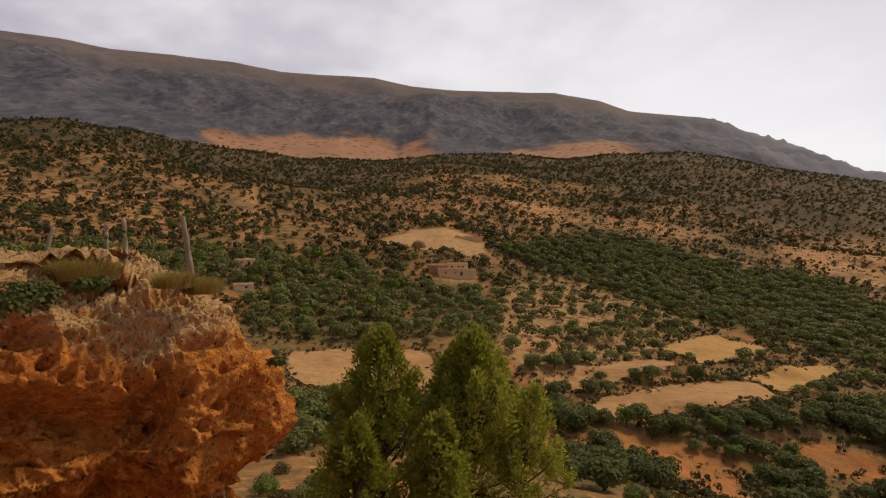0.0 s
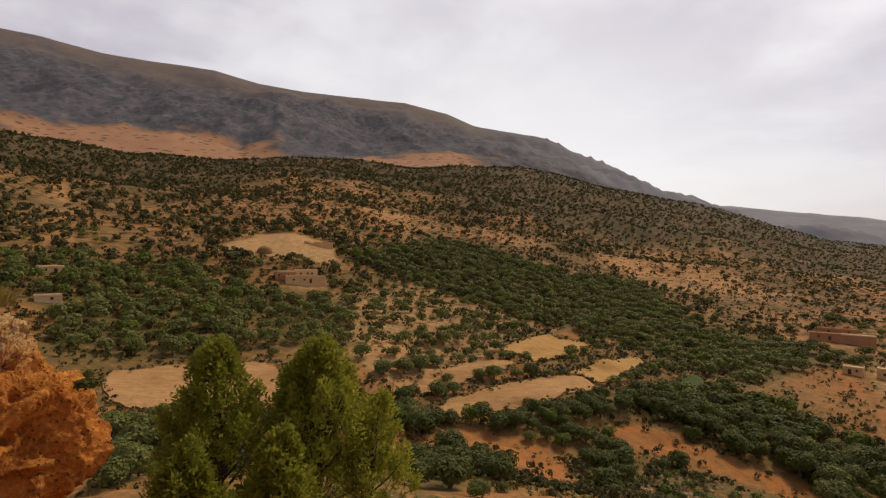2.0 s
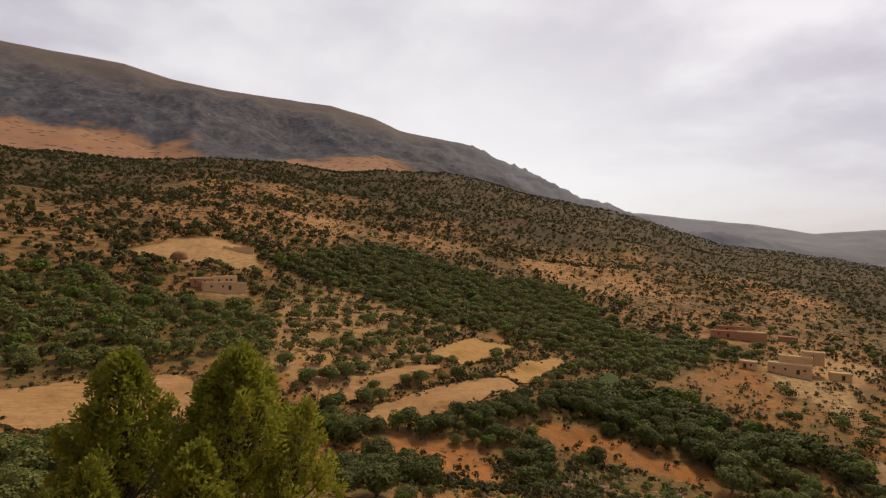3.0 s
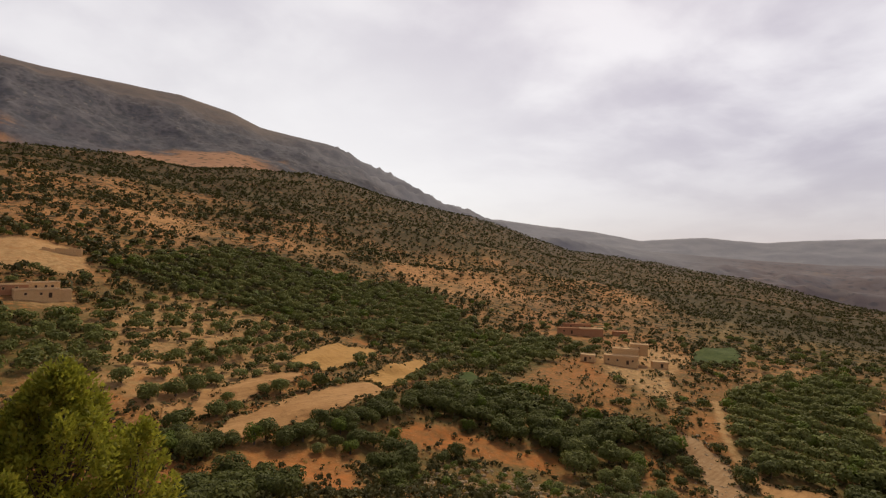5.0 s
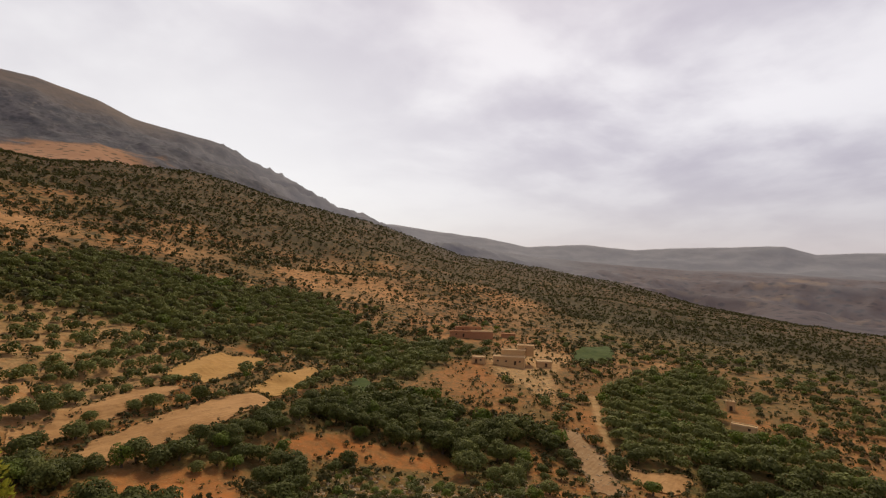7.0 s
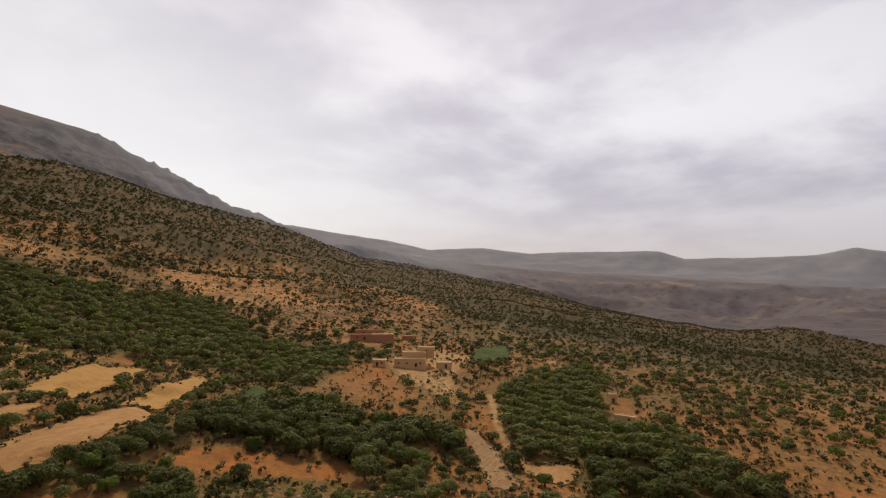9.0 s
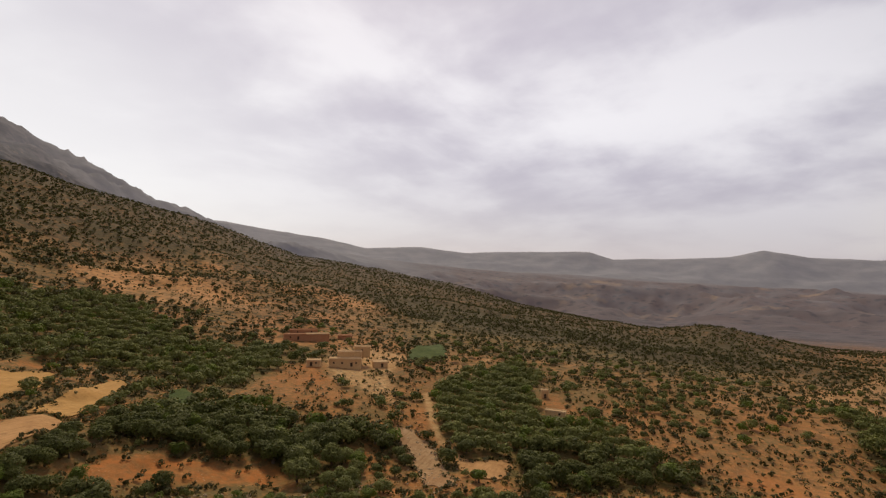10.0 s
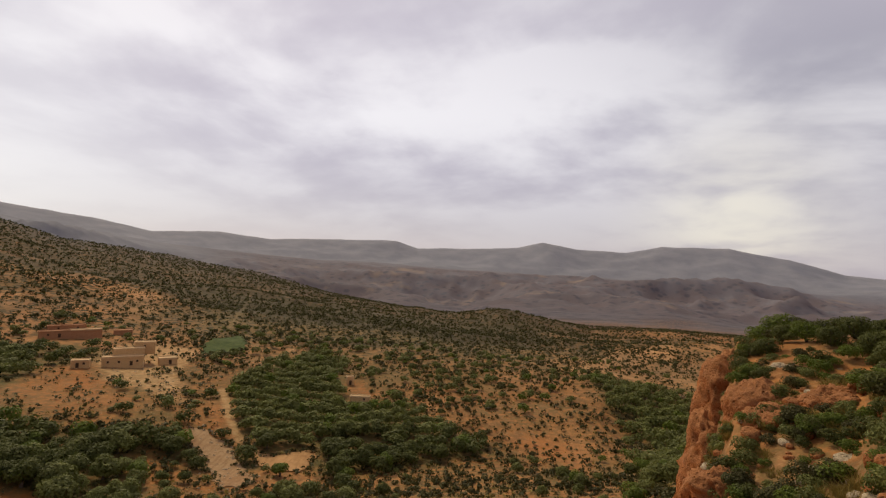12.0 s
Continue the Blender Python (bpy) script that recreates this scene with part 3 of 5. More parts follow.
def bare_ground(x, y):
    res = np.zeros(len(x))
    for n, poly in PLOTS.items():
        if n.startswith("bare"):
            res = np.maximum(res, (0.15 if n == "bare_east" else 1.0) * soft_inside(x, y, poly, 12))
    return res


def np_mesh(name, verts, faces, material, smooth=False):
    me = bpy.data.meshes.new(name)
    faces = np.asarray(faces)
    me.vertices.add(len(verts))
    me.vertices.foreach_set("co", np.asarray(verts, np.float32).ravel())
    k = faces.shape[1]
    me.loops.add(faces.size)
    me.loops.foreach_set("vertex_index", faces.ravel().astype(np.int32))
    me.polygons.add(len(faces))
    me.polygons.foreach_set("loop_start", np.arange(0, faces.size, k, dtype=np.int32))
    if smooth:
        me.polygons.foreach_set("use_smooth", np.ones(len(faces), bool))
    me.materials.append(material)
    me.update(calc_edges=True)
    return me


def part(name, bm, material, parent=None, label="", smooth=False):
    me = bpy.data.meshes.new(name)
    bm.to_mesh(me)
    bm.free()
    if smooth:
        me.polygons.foreach_set("use_smooth", np.ones(len(me.polygons), bool))
    me.materials.append(material)
    ob = new(name, me)
    if parent:
        ob.parent = parent
    if label:
        ob["label"] = label
    return ob


def np_part(name, me, parent, label=""):
    ob = new(name, me)
    ob.parent = parent
    if label:
        ob["label"] = label
    return ob


# ---- the ground: one sheet from the look-out to the horizon ----
def build_ground():
    az = np.concatenate([np.arange(-50, 136.01, 0.3), np.arange(140, 310, 5.0)])
    rad = np.concatenate([np.geomspace(0.01, 80, 60, endpoint=False), np.geomspace(80, 700, 215, endpoint=False), np.geomspace(700, 4880, 120)])
    A, Rr = np.meshgrid(np.radians(az), rad)
    x, y = (Rr * np.sin(A)).ravel(), (Rr * np.cos(A)).ravel()
    z = height(x, y)
    na, nr = len(az), len(rad)
    i, j = np.meshgrid(np.arange(nr - 1), np.arange(na), indexing="ij")
    j2 = (j + 1) % na
    faces = np.stack([i * na + j, i * na + j2, (i + 1) * na + j2, (i + 1) * na + j], -1).reshape(-1, 4)
    faces = faces[:, ::-1]
    me = np_mesh("ground", np.stack([x, y, z], 1), faces, GROUND, smooth=True)
    r, deg = np.hypot(x, y), np.degrees(np.arctan2(x, y))
    clay, green, pale = np.zeros(len(x)), np.zeros(len(x)), np.zeros(len(x))
    near = (r < 900)
    nx, ny = x[near], y[near]

    def lay(target, names, width, amount=1.0):
        for n in names:
            target[near] = np.maximum(target[near], amount * soft_inside(nx, ny, PLOTS[n], width))

    lay(clay, ["clay_bank", "clay_low", "clay_corner"], 2.5)
    lay(clay, ["clay_village", "clay_east", "clay_mound"], 6, 0.7)
    lay(green, [n for n in PLOTS if n.startswith("grove")], 5, 0.85)
    lay(green, ["grove_main", "grove_rows"], 4, 1.0)
    lay(green, ["slope_scrub"], 6, 0.5)
    lay(pale, ["yard_village", "yard_plateau", "yard_house", "field_east"], 4)
    lay(pale, ["terraces"], 6, 0.75)
    # worn paths
    for n in LINES:
        if n.startswith("path"):
            pale[near] = np.maximum(pale[near], 1 - sstep(0.8, 2.6, edge_distance(nx, ny, LINES[n], False)))
    slope_clay = sstep(0.52, 0.62, fbm(x / 30, y / 30, 41, 4)) * sstep(30, 60, r) * (1 - sstep(200, 260, r)) * 0.6 * (1 - 0.8 * sstep(85, 95, deg))
    clay = np.maximum(clay, slope_clay * (1 - green))
    herbs = sstep(0.48, 0.62, fbm(x / 60, y / 60, 47, 4)) * sstep(90, 140, r) * (1 - sstep(700, 900, r))
    green = np.maximum(green, 0.55 * herbs * (1 - pale) * (1 - clay))
    lush = sstep(60, 66, deg) * (1 - sstep(92, 104, deg)) * sstep(340, 420, r) * (1 - sstep(620, 720, r))
    green = np.maximum(green, 0.8 * lush)
    red = soft_band(deg, r, x, y)
    # with distance the soil fades into the haze-tinted mountain colours
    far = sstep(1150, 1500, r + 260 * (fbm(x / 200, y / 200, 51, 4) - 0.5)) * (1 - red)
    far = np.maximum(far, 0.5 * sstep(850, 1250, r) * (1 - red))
    scrub = sstep(240, 420, r) * (1 - pale) * (1 - 0.5 * bare_ground(x, y)) * 0.9
    # the look-out's own shoulder is bare red earth
    shoulder = sstep(108, 112, deg) * (1 - sstep(90, 110, r)) * sstep(6, 15, r)
    clay = np.maximum(clay, 0.6 * shoulder * sstep(0.35, 0.6, fbm(x / 5, y / 5, 83, 4)))
    pale = np.maximum(pale, 0.22 * shoulder * sstep(0.5, 0.65, fbm(x / 4, y / 4, 87, 4)))
    # hazy and dusk mark where distance haze is painted; heath is the crest's brown
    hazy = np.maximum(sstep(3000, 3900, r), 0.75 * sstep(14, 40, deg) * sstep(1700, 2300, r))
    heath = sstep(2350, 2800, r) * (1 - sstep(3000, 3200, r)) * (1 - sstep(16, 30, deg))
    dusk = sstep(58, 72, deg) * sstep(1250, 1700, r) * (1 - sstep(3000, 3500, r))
    thin = sstep(15, 30, r) * (1 - 0.75 * sstep(300, 380, r) * (1 - sstep(55, 70, deg))) * (1 - sstep(600, 800, r)) * (1 - 0.5 * pale) * (1 - 0.6 * clay) * (0.45 + 0.55 * sstep(0.38, 0.6, fbm(x / 50, y / 50, 101, 4)))
    thick = thick_scrub(x, y)
    dense = np.maximum(thick, 0.45 * sstep(300, 500, r) * (1 - sstep(1250, 1400, r)) * sstep(0.42, 0.58, fbm(x / 60, y / 60, 107, 4)))
    bare = np.maximum(0.7 * bare_ground(x, y), 0.25 * sstep(290, 340, r) * (1 - sstep(700, 850, r)) * (1 - green)) * (1 - thick)
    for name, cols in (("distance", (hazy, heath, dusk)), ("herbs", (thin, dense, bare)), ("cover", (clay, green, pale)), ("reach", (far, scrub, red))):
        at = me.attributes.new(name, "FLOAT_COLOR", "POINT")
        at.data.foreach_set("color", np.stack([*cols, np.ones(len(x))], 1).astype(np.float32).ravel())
    return tagged(new("ground", me), "dry orange valley soil rising to scrubby hills and mountain", "ground", kind="structure")


def soft_band(deg, r, x, y):
    """The red ploughed shelves under the mountain."""
    wob, nib = fbm(x / 150, y / 150, 61, 4) - 0.5, fbm(x / 35, y / 35, 67, 3) - 0.5
    d = deg + 16 * wob + 3 * nib
    a = sstep(-25, -19, d) * (1 - sstep(18, 24, d)) * (1 - sstep(-6, -2, d) * (1 - sstep(5, 9, d)))
    rr = r + 220 * wob + 60 * nib
    return a * sstep(1150, 1250, r) * (1 - sstep(1600, 1690, rr))


ground = build_ground()


# ---- plots of stubble, bare earth and crops ----
def drape_plot(poly, material, lift=0.35, cell=2.5, ragged=0.5):
    pts = [Vector((x, y)) for x, y in poly]
    for _ in range(2):
        pts = [p for a, b in zip(pts, pts[1:] + pts[:1]) for p in (a.lerp(b, 0.22), a.lerp(b, 0.78))]
    rng = random.Random(len(poly))
    pts = [a.lerp(b, k / 4) for a, b in zip(pts, pts[1:] + pts[:1]) for k in range(4) if (b - a).length > 1.2 or k == 0]
    off = noise.noise
    pts = [p + Vector((off((p.x * 0.25, p.y * 0.25, 1.5)), off((p.x * 0.25, p.y * 0.25, 7.5)))) * ragged * 2.2 for p in pts]
    bm = bmesh.new()
    bm.faces.new([bm.verts.new((p.x + rng.uniform(-0.15, 0.15), p.y + rng.uniform(-0.15, 0.15), 0)) for p in pts])
    for axis in (0, 1):
        lo, hi = min(p[axis] for p in pts), max(p[axis] for p in pts)
        n = int((hi - lo) / cell)
        for k in range(1, n + 1):
            co, no = [0, 0, 0], [0, 0, 0]
            co[axis], no[axis] = lo + (hi - lo) * k / (n + 1), 1
            bmesh.ops.bisect_plane(bm, geom=bm.verts[:] + bm.edges[:] + bm.faces[:], plane_co=co, plane_no=no)
    bmesh.ops.triangulate(bm, faces=[f for f in bm.faces if len(f.verts) > 4])
    xs = np.array([v.co.x for v in bm.verts])
    ys = np.array([v.co.y for v in bm.verts])
    for v, z in zip(bm.verts, height(xs, ys)):
        v.co.z = z + lift
    rim = [e for e in bm.edges if e.is_boundary]
    low = bmesh.ops.extrude_edge_only(bm, edges=rim)["geom"]
    for v in low:
        if isinstance(v, bmesh.types.BMVert):
            v.co.z -= 1.4
    bmesh.ops.recalc_face_normals(bm, faces=bm.faces[:])
    return bm


for plot, material, text, kind in (
        ("field_terrace", EARTH, "bare ploughed earth field on the lowest terrace", "field"),
        ("field_gold", STUBBLE, "golden stubble field bordered by olive trees", "field"),
        ("field_corner", STUBBLE, "golden stubble field above a dark hedge", "field"),
        ("field_strip", EARTH, "narrow strip of bare pale earth between tree rows", "field"),
        ("field_west", EARTH, "bare pinkish earth field below the olive grove", "field"),
        ("plot_lower", EARTH, "small dry plot beside the stream bed", "field"),
        ("plot_stub", STUBBLE, "tiny stubble plot among olive trees", "field"),
        ("crop_village", CROP, "bright green crop plot beside the hamlet", "crop field"),
        ("crop_a", CROP, "small green crop plot within the grove", "crop field"),
        ("crop_b", CROP, "small green crop plot above a clay bank", "crop field"),
        ("crop_c", CROP, "small green crop plot at the grove's edge", "crop field"),
        ("crop_d", CROP, "yellowish green crop plot between hedges", "crop field"),
        ("wash", GRAVEL, "pale gravel bed of a dry stream", "stream bed")):
    tagged(part(kind.replace(" ", "_"), drape_plot(PLOTS[plot], material, 0.2 if kind == "stream bed" else 0.35, ragged={"stream bed": 1.1, "crop field": 1.5}.get(kind, 0.6)), material), text, kind, kind="structure")

# ---- trees and scrub ----
def leaf_quads(points, out, size, rng, up=0.0, loose=0.38):
    """A small bent leaf clump at each point, leaning outwards."""
    n = len(points)
    nrm = out + rng.normal(0, loose, (n, 3)) + np.array([0, 0, up])
    nrm /= np.linalg.norm(nrm, axis=1)[:, None] + 1e-9
    t = np.cross(nrm, rng.normal(0, 1, (n, 3)))
    t /= np.linalg.norm(t, axis=1)[:, None] + 1e-9
    b = np.cross(nrm, t)
    s = size * rng.uniform(0.6, 1.35, (n, 1))
    w = s * rng.uniform(0.55, 0.95, (n, 1))
    v = np.stack([points - t * s, points - b * w + nrm * s * 0.25, points + t * s, points + b * w + nrm * s * 0.25], 1)
    return v.reshape(-1, 3), np.arange(4 * n).reshape(-1, 4)


def crown(seed, blobs, leaves, radius, tall, size, base=0.35, loose=0.38):
    """A lumpy crown: leaf clumps on the skins of several overlapping lobes round a full middle. Height counted from the ground."""
    rng = np.random.default_rng(seed)
    mid_z = tall * (0.5 + 0.5 * base)
    cs, rs = [(0.0, 0.0, mid_z)], [radius * 0.66]
    for k in range(blobs - 1):
        a, d = 2 * math.pi * (k + rng.uniform(-0.35, 0.35)) / max(blobs - 1, 1), radius * rng.uniform(0.38, 0.62)
        cs.append((d * math.cos(a), d * math.sin(a), mid_z + tall * rng.uniform(-0.16, 0.14)))
        rs.append(radius * rng.uniform(0.36, 0.52))
    cs, rs = np.array(cs), np.array(rs)
    pick = rng.choice(blobs, leaves, p=rs ** 2 / (rs ** 2).sum())
    dirs = rng.normal(0, 1, (leaves, 3))
    dirs /= np.linalg.norm(dirs, axis=1)[:, None]
    dirs[:, 2] = np.where(dirs[:, 2] < -0.6, -dirs[:, 2], dirs[:, 2])
    squash = np.array([1, 1, min(1.0, 0.62 * tall * (1 - base) / radius)])
    pts = cs[pick] + dirs * rs[pick][:, None] * rng.uniform(0.80, 1.04, (leaves, 1)) * squash
    return leaf_quads(pts, dirs, size, rng, 0.2, loose)


def tube(bm, path, radii, sides=7):
    rings = []
    for k, (p, r) in enumerate(zip(path, radii)):
        d = (path[min(k + 1, len(path) - 1)] - path[max(k - 1, 0)]).normalized()
        m = d.to_track_quat("Z", "Y").to_matrix()
        rings.append([bm.verts.new(p + m @ Vector((r * math.cos(2 * math.pi * s / sides), r * math.sin(2 * math.pi * s / sides), 0))) for s in range(sides)])
    for a, b in zip(rings, rings[1:]):
        for s in range(sides):
            bm.faces.new((a[s], a[(s + 1) % sides], b[(s + 1) % sides], b[s]))
    bm.faces.new(rings[-1])
    return bm


def wood(seed, tall, thick, limbs=5, spread=1.5, depth=0.6):
    rng = random.Random(seed)
    bm = bmesh.new()
    fork = tall * 0.32
    tube(bm, [Vector((0, 0, -depth)), Vector((0.05, 0, fork * 0.5)), Vector((rng.uniform(-.2, .2), rng.uniform(-.2, .2), fork)), Vector((rng.uniform(-.3, .3), 0.1, tall * 0.72))],
         [thick * 1.35, thick, thick * 0.75, thick * 0.2])
    for k in range(limbs):
        a = 2 * math.pi * (k + rng.uniform(-.3, .3)) / limbs
        s, z = spread * rng.uniform(0.6, 1), fork * rng.uniform(0.8, 1.2)
        tube(bm, [Vector((0, 0, z)), Vector((s * .45 * math.cos(a), s * .45 * math.sin(a), z + tall * 0.14)), Vector((s * math.cos(a), s * math.sin(a), z + tall * 0.34))],
             [thick * 0.5, thick * 0.3, thick * 0.08], 5)
    return bm


def tree_kind(seed, leafmat, label, radius, tall, leaves, group, name="tree", size=0.42, category="tree"):
    root = new(name)
    v, f = crown(seed, 9, leaves, radius, tall, size, -0.04, 0.30)
    np_part("crown", np_mesh("crown", v, f, leafmat), root)
    part("trunk", wood(seed, tall, 0.16 + 0.02 * tall, spread=radius * 0.7), BARK, root, smooth=True)
    return tagged(root, label, category, group)


def scatter_poly(poly, gap, jitter, rng, turn=0.0, across=None):
    """Points in rows within a plot, at about this spacing."""
    P = np.array(poly, float)
    c, s = math.cos(turn), math.sin(turn)
    q = P @ np.array([[c, -s], [s, c]])
    u, v = np.meshgrid(np.arange(q[:, 0].min(), q[:, 0].max(), gap), np.arange(q[:, 1].min(), q[:, 1].max(), across or gap))
    u, v = u.ravel() + rng.normal(0, jitter, u.size), v.ravel() + rng.normal(0, jitter, v.size)
    x, y = u * c - v * s, u * s + v * c
    k = inside(x, y, poly)
    return np.stack([x[k], y[k]], 1)


def along(line, gap, rng):
    out = []
    for (x1, y1), (x2, y2) in zip(line, line[1:]):
        n = max(1, int(math.hypot(x2 - x1, y2 - y1) / gap))
        for k in range(n):
            t = (k + rng.uniform(0, 0.6)) / n
            out.append((x1 + (x2 - x1) * t + rng.normal(0, 0.8), y1 + (y2 - y1) * t + rng.normal(0, 0.8)))
    return np.array(out)


def spread(templates, pts, scale, rng):
    """Many plants in one mesh: template crowns turned, scaled and set on the ground."""
    V, F, base = [], [], 0
    z = height(pts[:, 0], pts[:, 1])
    kinds = rng.integers(0, len(templates), len(pts))
    for k, (tv, tf) in enumerate(templates):
        sel = np.nonzero(kinds == k)[0]
        a = rng.uniform(0, 2 * math.pi, len(sel))
        s = scale[sel]
        ca, sa = np.cos(a) * s, np.sin(a) * s
        sz = s * rng.uniform(0.8, 1.15, len(sel))
        x = tv[None, :, 0] * ca[:, None] - tv[None, :, 1] * sa[:, None] + pts[sel, 0][:, None]
        y = tv[None, :, 0] * sa[:, None] + tv[None, :, 1] * ca[:, None] + pts[sel, 1][:, None]
        zz = tv[None, :, 2] * sz[:, None] + z[sel][:, None]
        V.append(np.stack([x, y, zz], -1).reshape(-1, 3))
        F.append((tf[None] + (np.arange(len(sel)) * len(tv))[:, None, None]).reshape(-1, 4) + base)
        base += len(sel) * len(tv)
    return np.concatenate(V), np.concatenate(F)


HOMES = ((5, 279, 15), (3, 266, 9), (246, 158, 14), (236, 150, 9), (262, 145, 9), (234, 170, 7), (287, 216, 19), (276, 208, 12), (318, 205, 9), (270, 54, 6), (243, 44, 8),
         (17, 350, 11), (-15, 328, 8), (-98, 262, 8), (-84, 222, 7))


def clear(pts, gap=0.0, yards=True):
    """Leave out what would stand on plots, in the stream bed, on paths or in houses."""
    keep = np.ones(len(pts), bool)
    for n, poly in PLOTS.items():
        if (n.startswith(("field", "plot", "crop", "wash")) and n != "field_east") or n in ("yard_plateau", "yard_house") or (yards and n == "yard_village"):
            keep &= ~inside(pts[:, 0], pts[:, 1], poly)
            if gap:
                keep &= edge_distance(pts[:, 0], pts[:, 1], poly) > gap
    for x, y, rad in HOMES:
        keep &= np.hypot(pts[:, 0] - x, pts[:, 1] - y) > rad
    for n, line in LINES.items():
        if n.startswith("path"):
            keep &= edge_distance(pts[:, 0], pts[:, 1], line, False) > 1.5
    return pts[keep]


rng = np.random.default_rng(4)
GROVES = {n: p for n, p in PLOTS.items() if n.startswith("grove")}
stands = []   # x, y, scale, sort
for n, poly in GROVES.items():
    # gap along a row, gap between rows, jitter, bearing of the rows
    gap, across, jit, turn = {"grove_rows": (3.1, 10.5, 0.5, -74), "grove_east": (6.0, 6.0, 1.4, 20), "grove_main": (4.2, 11.0, 0.9, -36), "grove_nook": (6.0, 6.0, 1.5, 10), "grove_bank": (7.5, 7.5, 1.8, 0), "grove_gully": (6.5, 6.5, 1.6, 0), "grove_low": (4.6, 4.6, 1.1, 0),
                              "grove_foot": (6.0, 6.0, 1.4, 0), "grove_belt": (4.8, 4.8, 1.2, -30), "grove_far_east": (5.6, 9.0, 0.9, -100)}.get(n, (8.4, 8.4, 1.4, 20))
    pts = clear(scatter_poly(poly, gap, jit, rng, radians(turn), across), 1.6)
    edge = edge_distance(pts[:, 0], pts[:, 1], poly)
    pts = pts[rng.uniform(0, 1, len(pts)) < (1.0 if n in ("grove_belt", "grove_low", "grove_foot", "grove_gully", "grove_rows", "grove_bank") else 0.7) + 0.65 * sstep(2, 14, edge + 10 * (fbm(pts[:, 0] / 12, pts[:, 1] / 12, 71, 3) - 0.5))]
    dark = n in ("grove_belt", "grove_low", "grove_foot", "grove_gully", "grove_village", "grove_east")
    for x, y in pts:
        stands.append((x, y, rng.uniform(0.75, 1.3) * (0.95 if n in ("grove_low", "grove_gully") else 1.1 if dark else 1.1 if n in ("grove_rows", "grove_main") else 1.22), (1 if dark else 0) if rng.random() > 0.08 else 2))
for n, line in LINES.items():
    if n.startswith("row"):
        for x, y in along(line, 6.0, rng):
            stands.append((x, y, rng.uniform(0.75, 1.3), 0 if rng.random() < 0.8 else 1))
for x, y in clear(scatter_poly(PLOTS["terraces"], 7.2, 1.2, rng, radians(18), 13.5), 2.0):
    stands.append((x, y, rng.uniform(0.6, 1.25), 0 if rng.random() < 0.7 else 1))
for x, y in scatter_poly(PLOTS["slope_scrub"], 4.2, 1.3, rng, 0.3):
    stands.append((x, y, rng.uniform(0.25, 0.55), (1, 1, 2, 0)[rng.integers(0, 4)]))
# single trees strewn over the valley floor, thicker in patches
az, dist = np.radians(rng.uniform(-42, 113, 2900)), np.sqrt(rng.uniform(120 ** 2, 430 ** 2, 2900))
loose = np.stack([dist * np.sin(az), dist * np.cos(az)], 1)
loose = loose[rng.uniform(0, 1, len(loose)) < 0.75 * sstep(0.42, 0.62, fbm(loose[:, 0] / 38, loose[:, 1] / 38, 95, 3) + 0.10 * sstep(60, 80, np.degrees(np.arctan2(loose[:, 0], loose[:, 1]))))]
for n, poly in PLOTS.items():
    if n.startswith(("clay", "grove", "terraces")):
        loose = loose[~inside(loose[:, 0], loose[:, 1], poly)]
for x, y in clear(loose, 1.0):
    stands.append((x, y, rng.uniform(0.4, 1.1), (0, 1, 1, 2)[rng.integers(0, 4)] if rng.random() < 0.5 else 0))
stands = np.array(stands)
order = np.argsort(np.hypot(stands[:, 0], stands[:, 1]))
stands = stands[order]
N_NEAR = 290
tall_enough = np.cumsum(stands[:, 2] > 0.56) * (stands[:, 2] > 0.56)
picked = (tall_enough > 0) & (tall_enough <= N_NEAR)
near, rest = stands[picked], stands[~picked]

KINDS = []
for s in range(3):
    KINDS.append([tree_kind(20 + s, OLIVE, "grey-green olive tree with a rounded crown", 3.0, 4.6, 1300, "olive trees", "olive_tree", 0.22, "olive tree"),
                  tree_kind(40 + s, OAK, "dark green evergreen oak with a dense crown", 3.0, 5.0, 1300, "evergreen oaks", "oak_tree", 0.23, "oak tree"),
                  tree_kind(60 + s, FRESH, "fresh green broadleaf tree among the olives", 2.7, 5.6, 1200, "broadleaf trees", "broadleaf_tree", 0.22, "tree")])
zs = height(near[:, 0], near[:, 1])
used = set()
for k, ((x, y, s, sort), z) in enumerate(zip(near, zs)):
    src = KINDS[k % 3][int(sort)]
    m = Matrix.LocRotScale((x, y, z), Euler((0, 0, rng.uniform(0, 6.28))), (s, s, s * rng.uniform(0.85, 1.1)))
    if src not in used:
        used.add(src)
        src.matrix_basis = m
    else:
        copy_thing(src, Matrix.Identity(4)).matrix_basis = m
for row in KINDS:
    for src in row:
        if src not in used:
            for o in (*src.children_recursive, src):
                bpy.data.objects.remove(o)

mid = [crown(80 + s, 8, 230, 3.0, 4.5, 0.40, 0.0, 0.24) for s in range(6)]
for sort, (name, mat, text) in enumerate((("olive_grove", OLIVE, "dense grey-green olive groves across the valley slope"),
                                          ("oak_grove", OAK, "dark evergreen oaks filling the gullies"),
                                          ("broadleaf_grove", FRESH, "scattered fresh green trees within the groves"))):
    sel = rest[rest[:, 3] == sort]
    if len(sel):
        v, f = spread(mid, sel[:, :2], sel[:, 2], rng)
        tagged(new(name, np_mesh(name, v, f, mat)), text, "trees", kind="stuff")


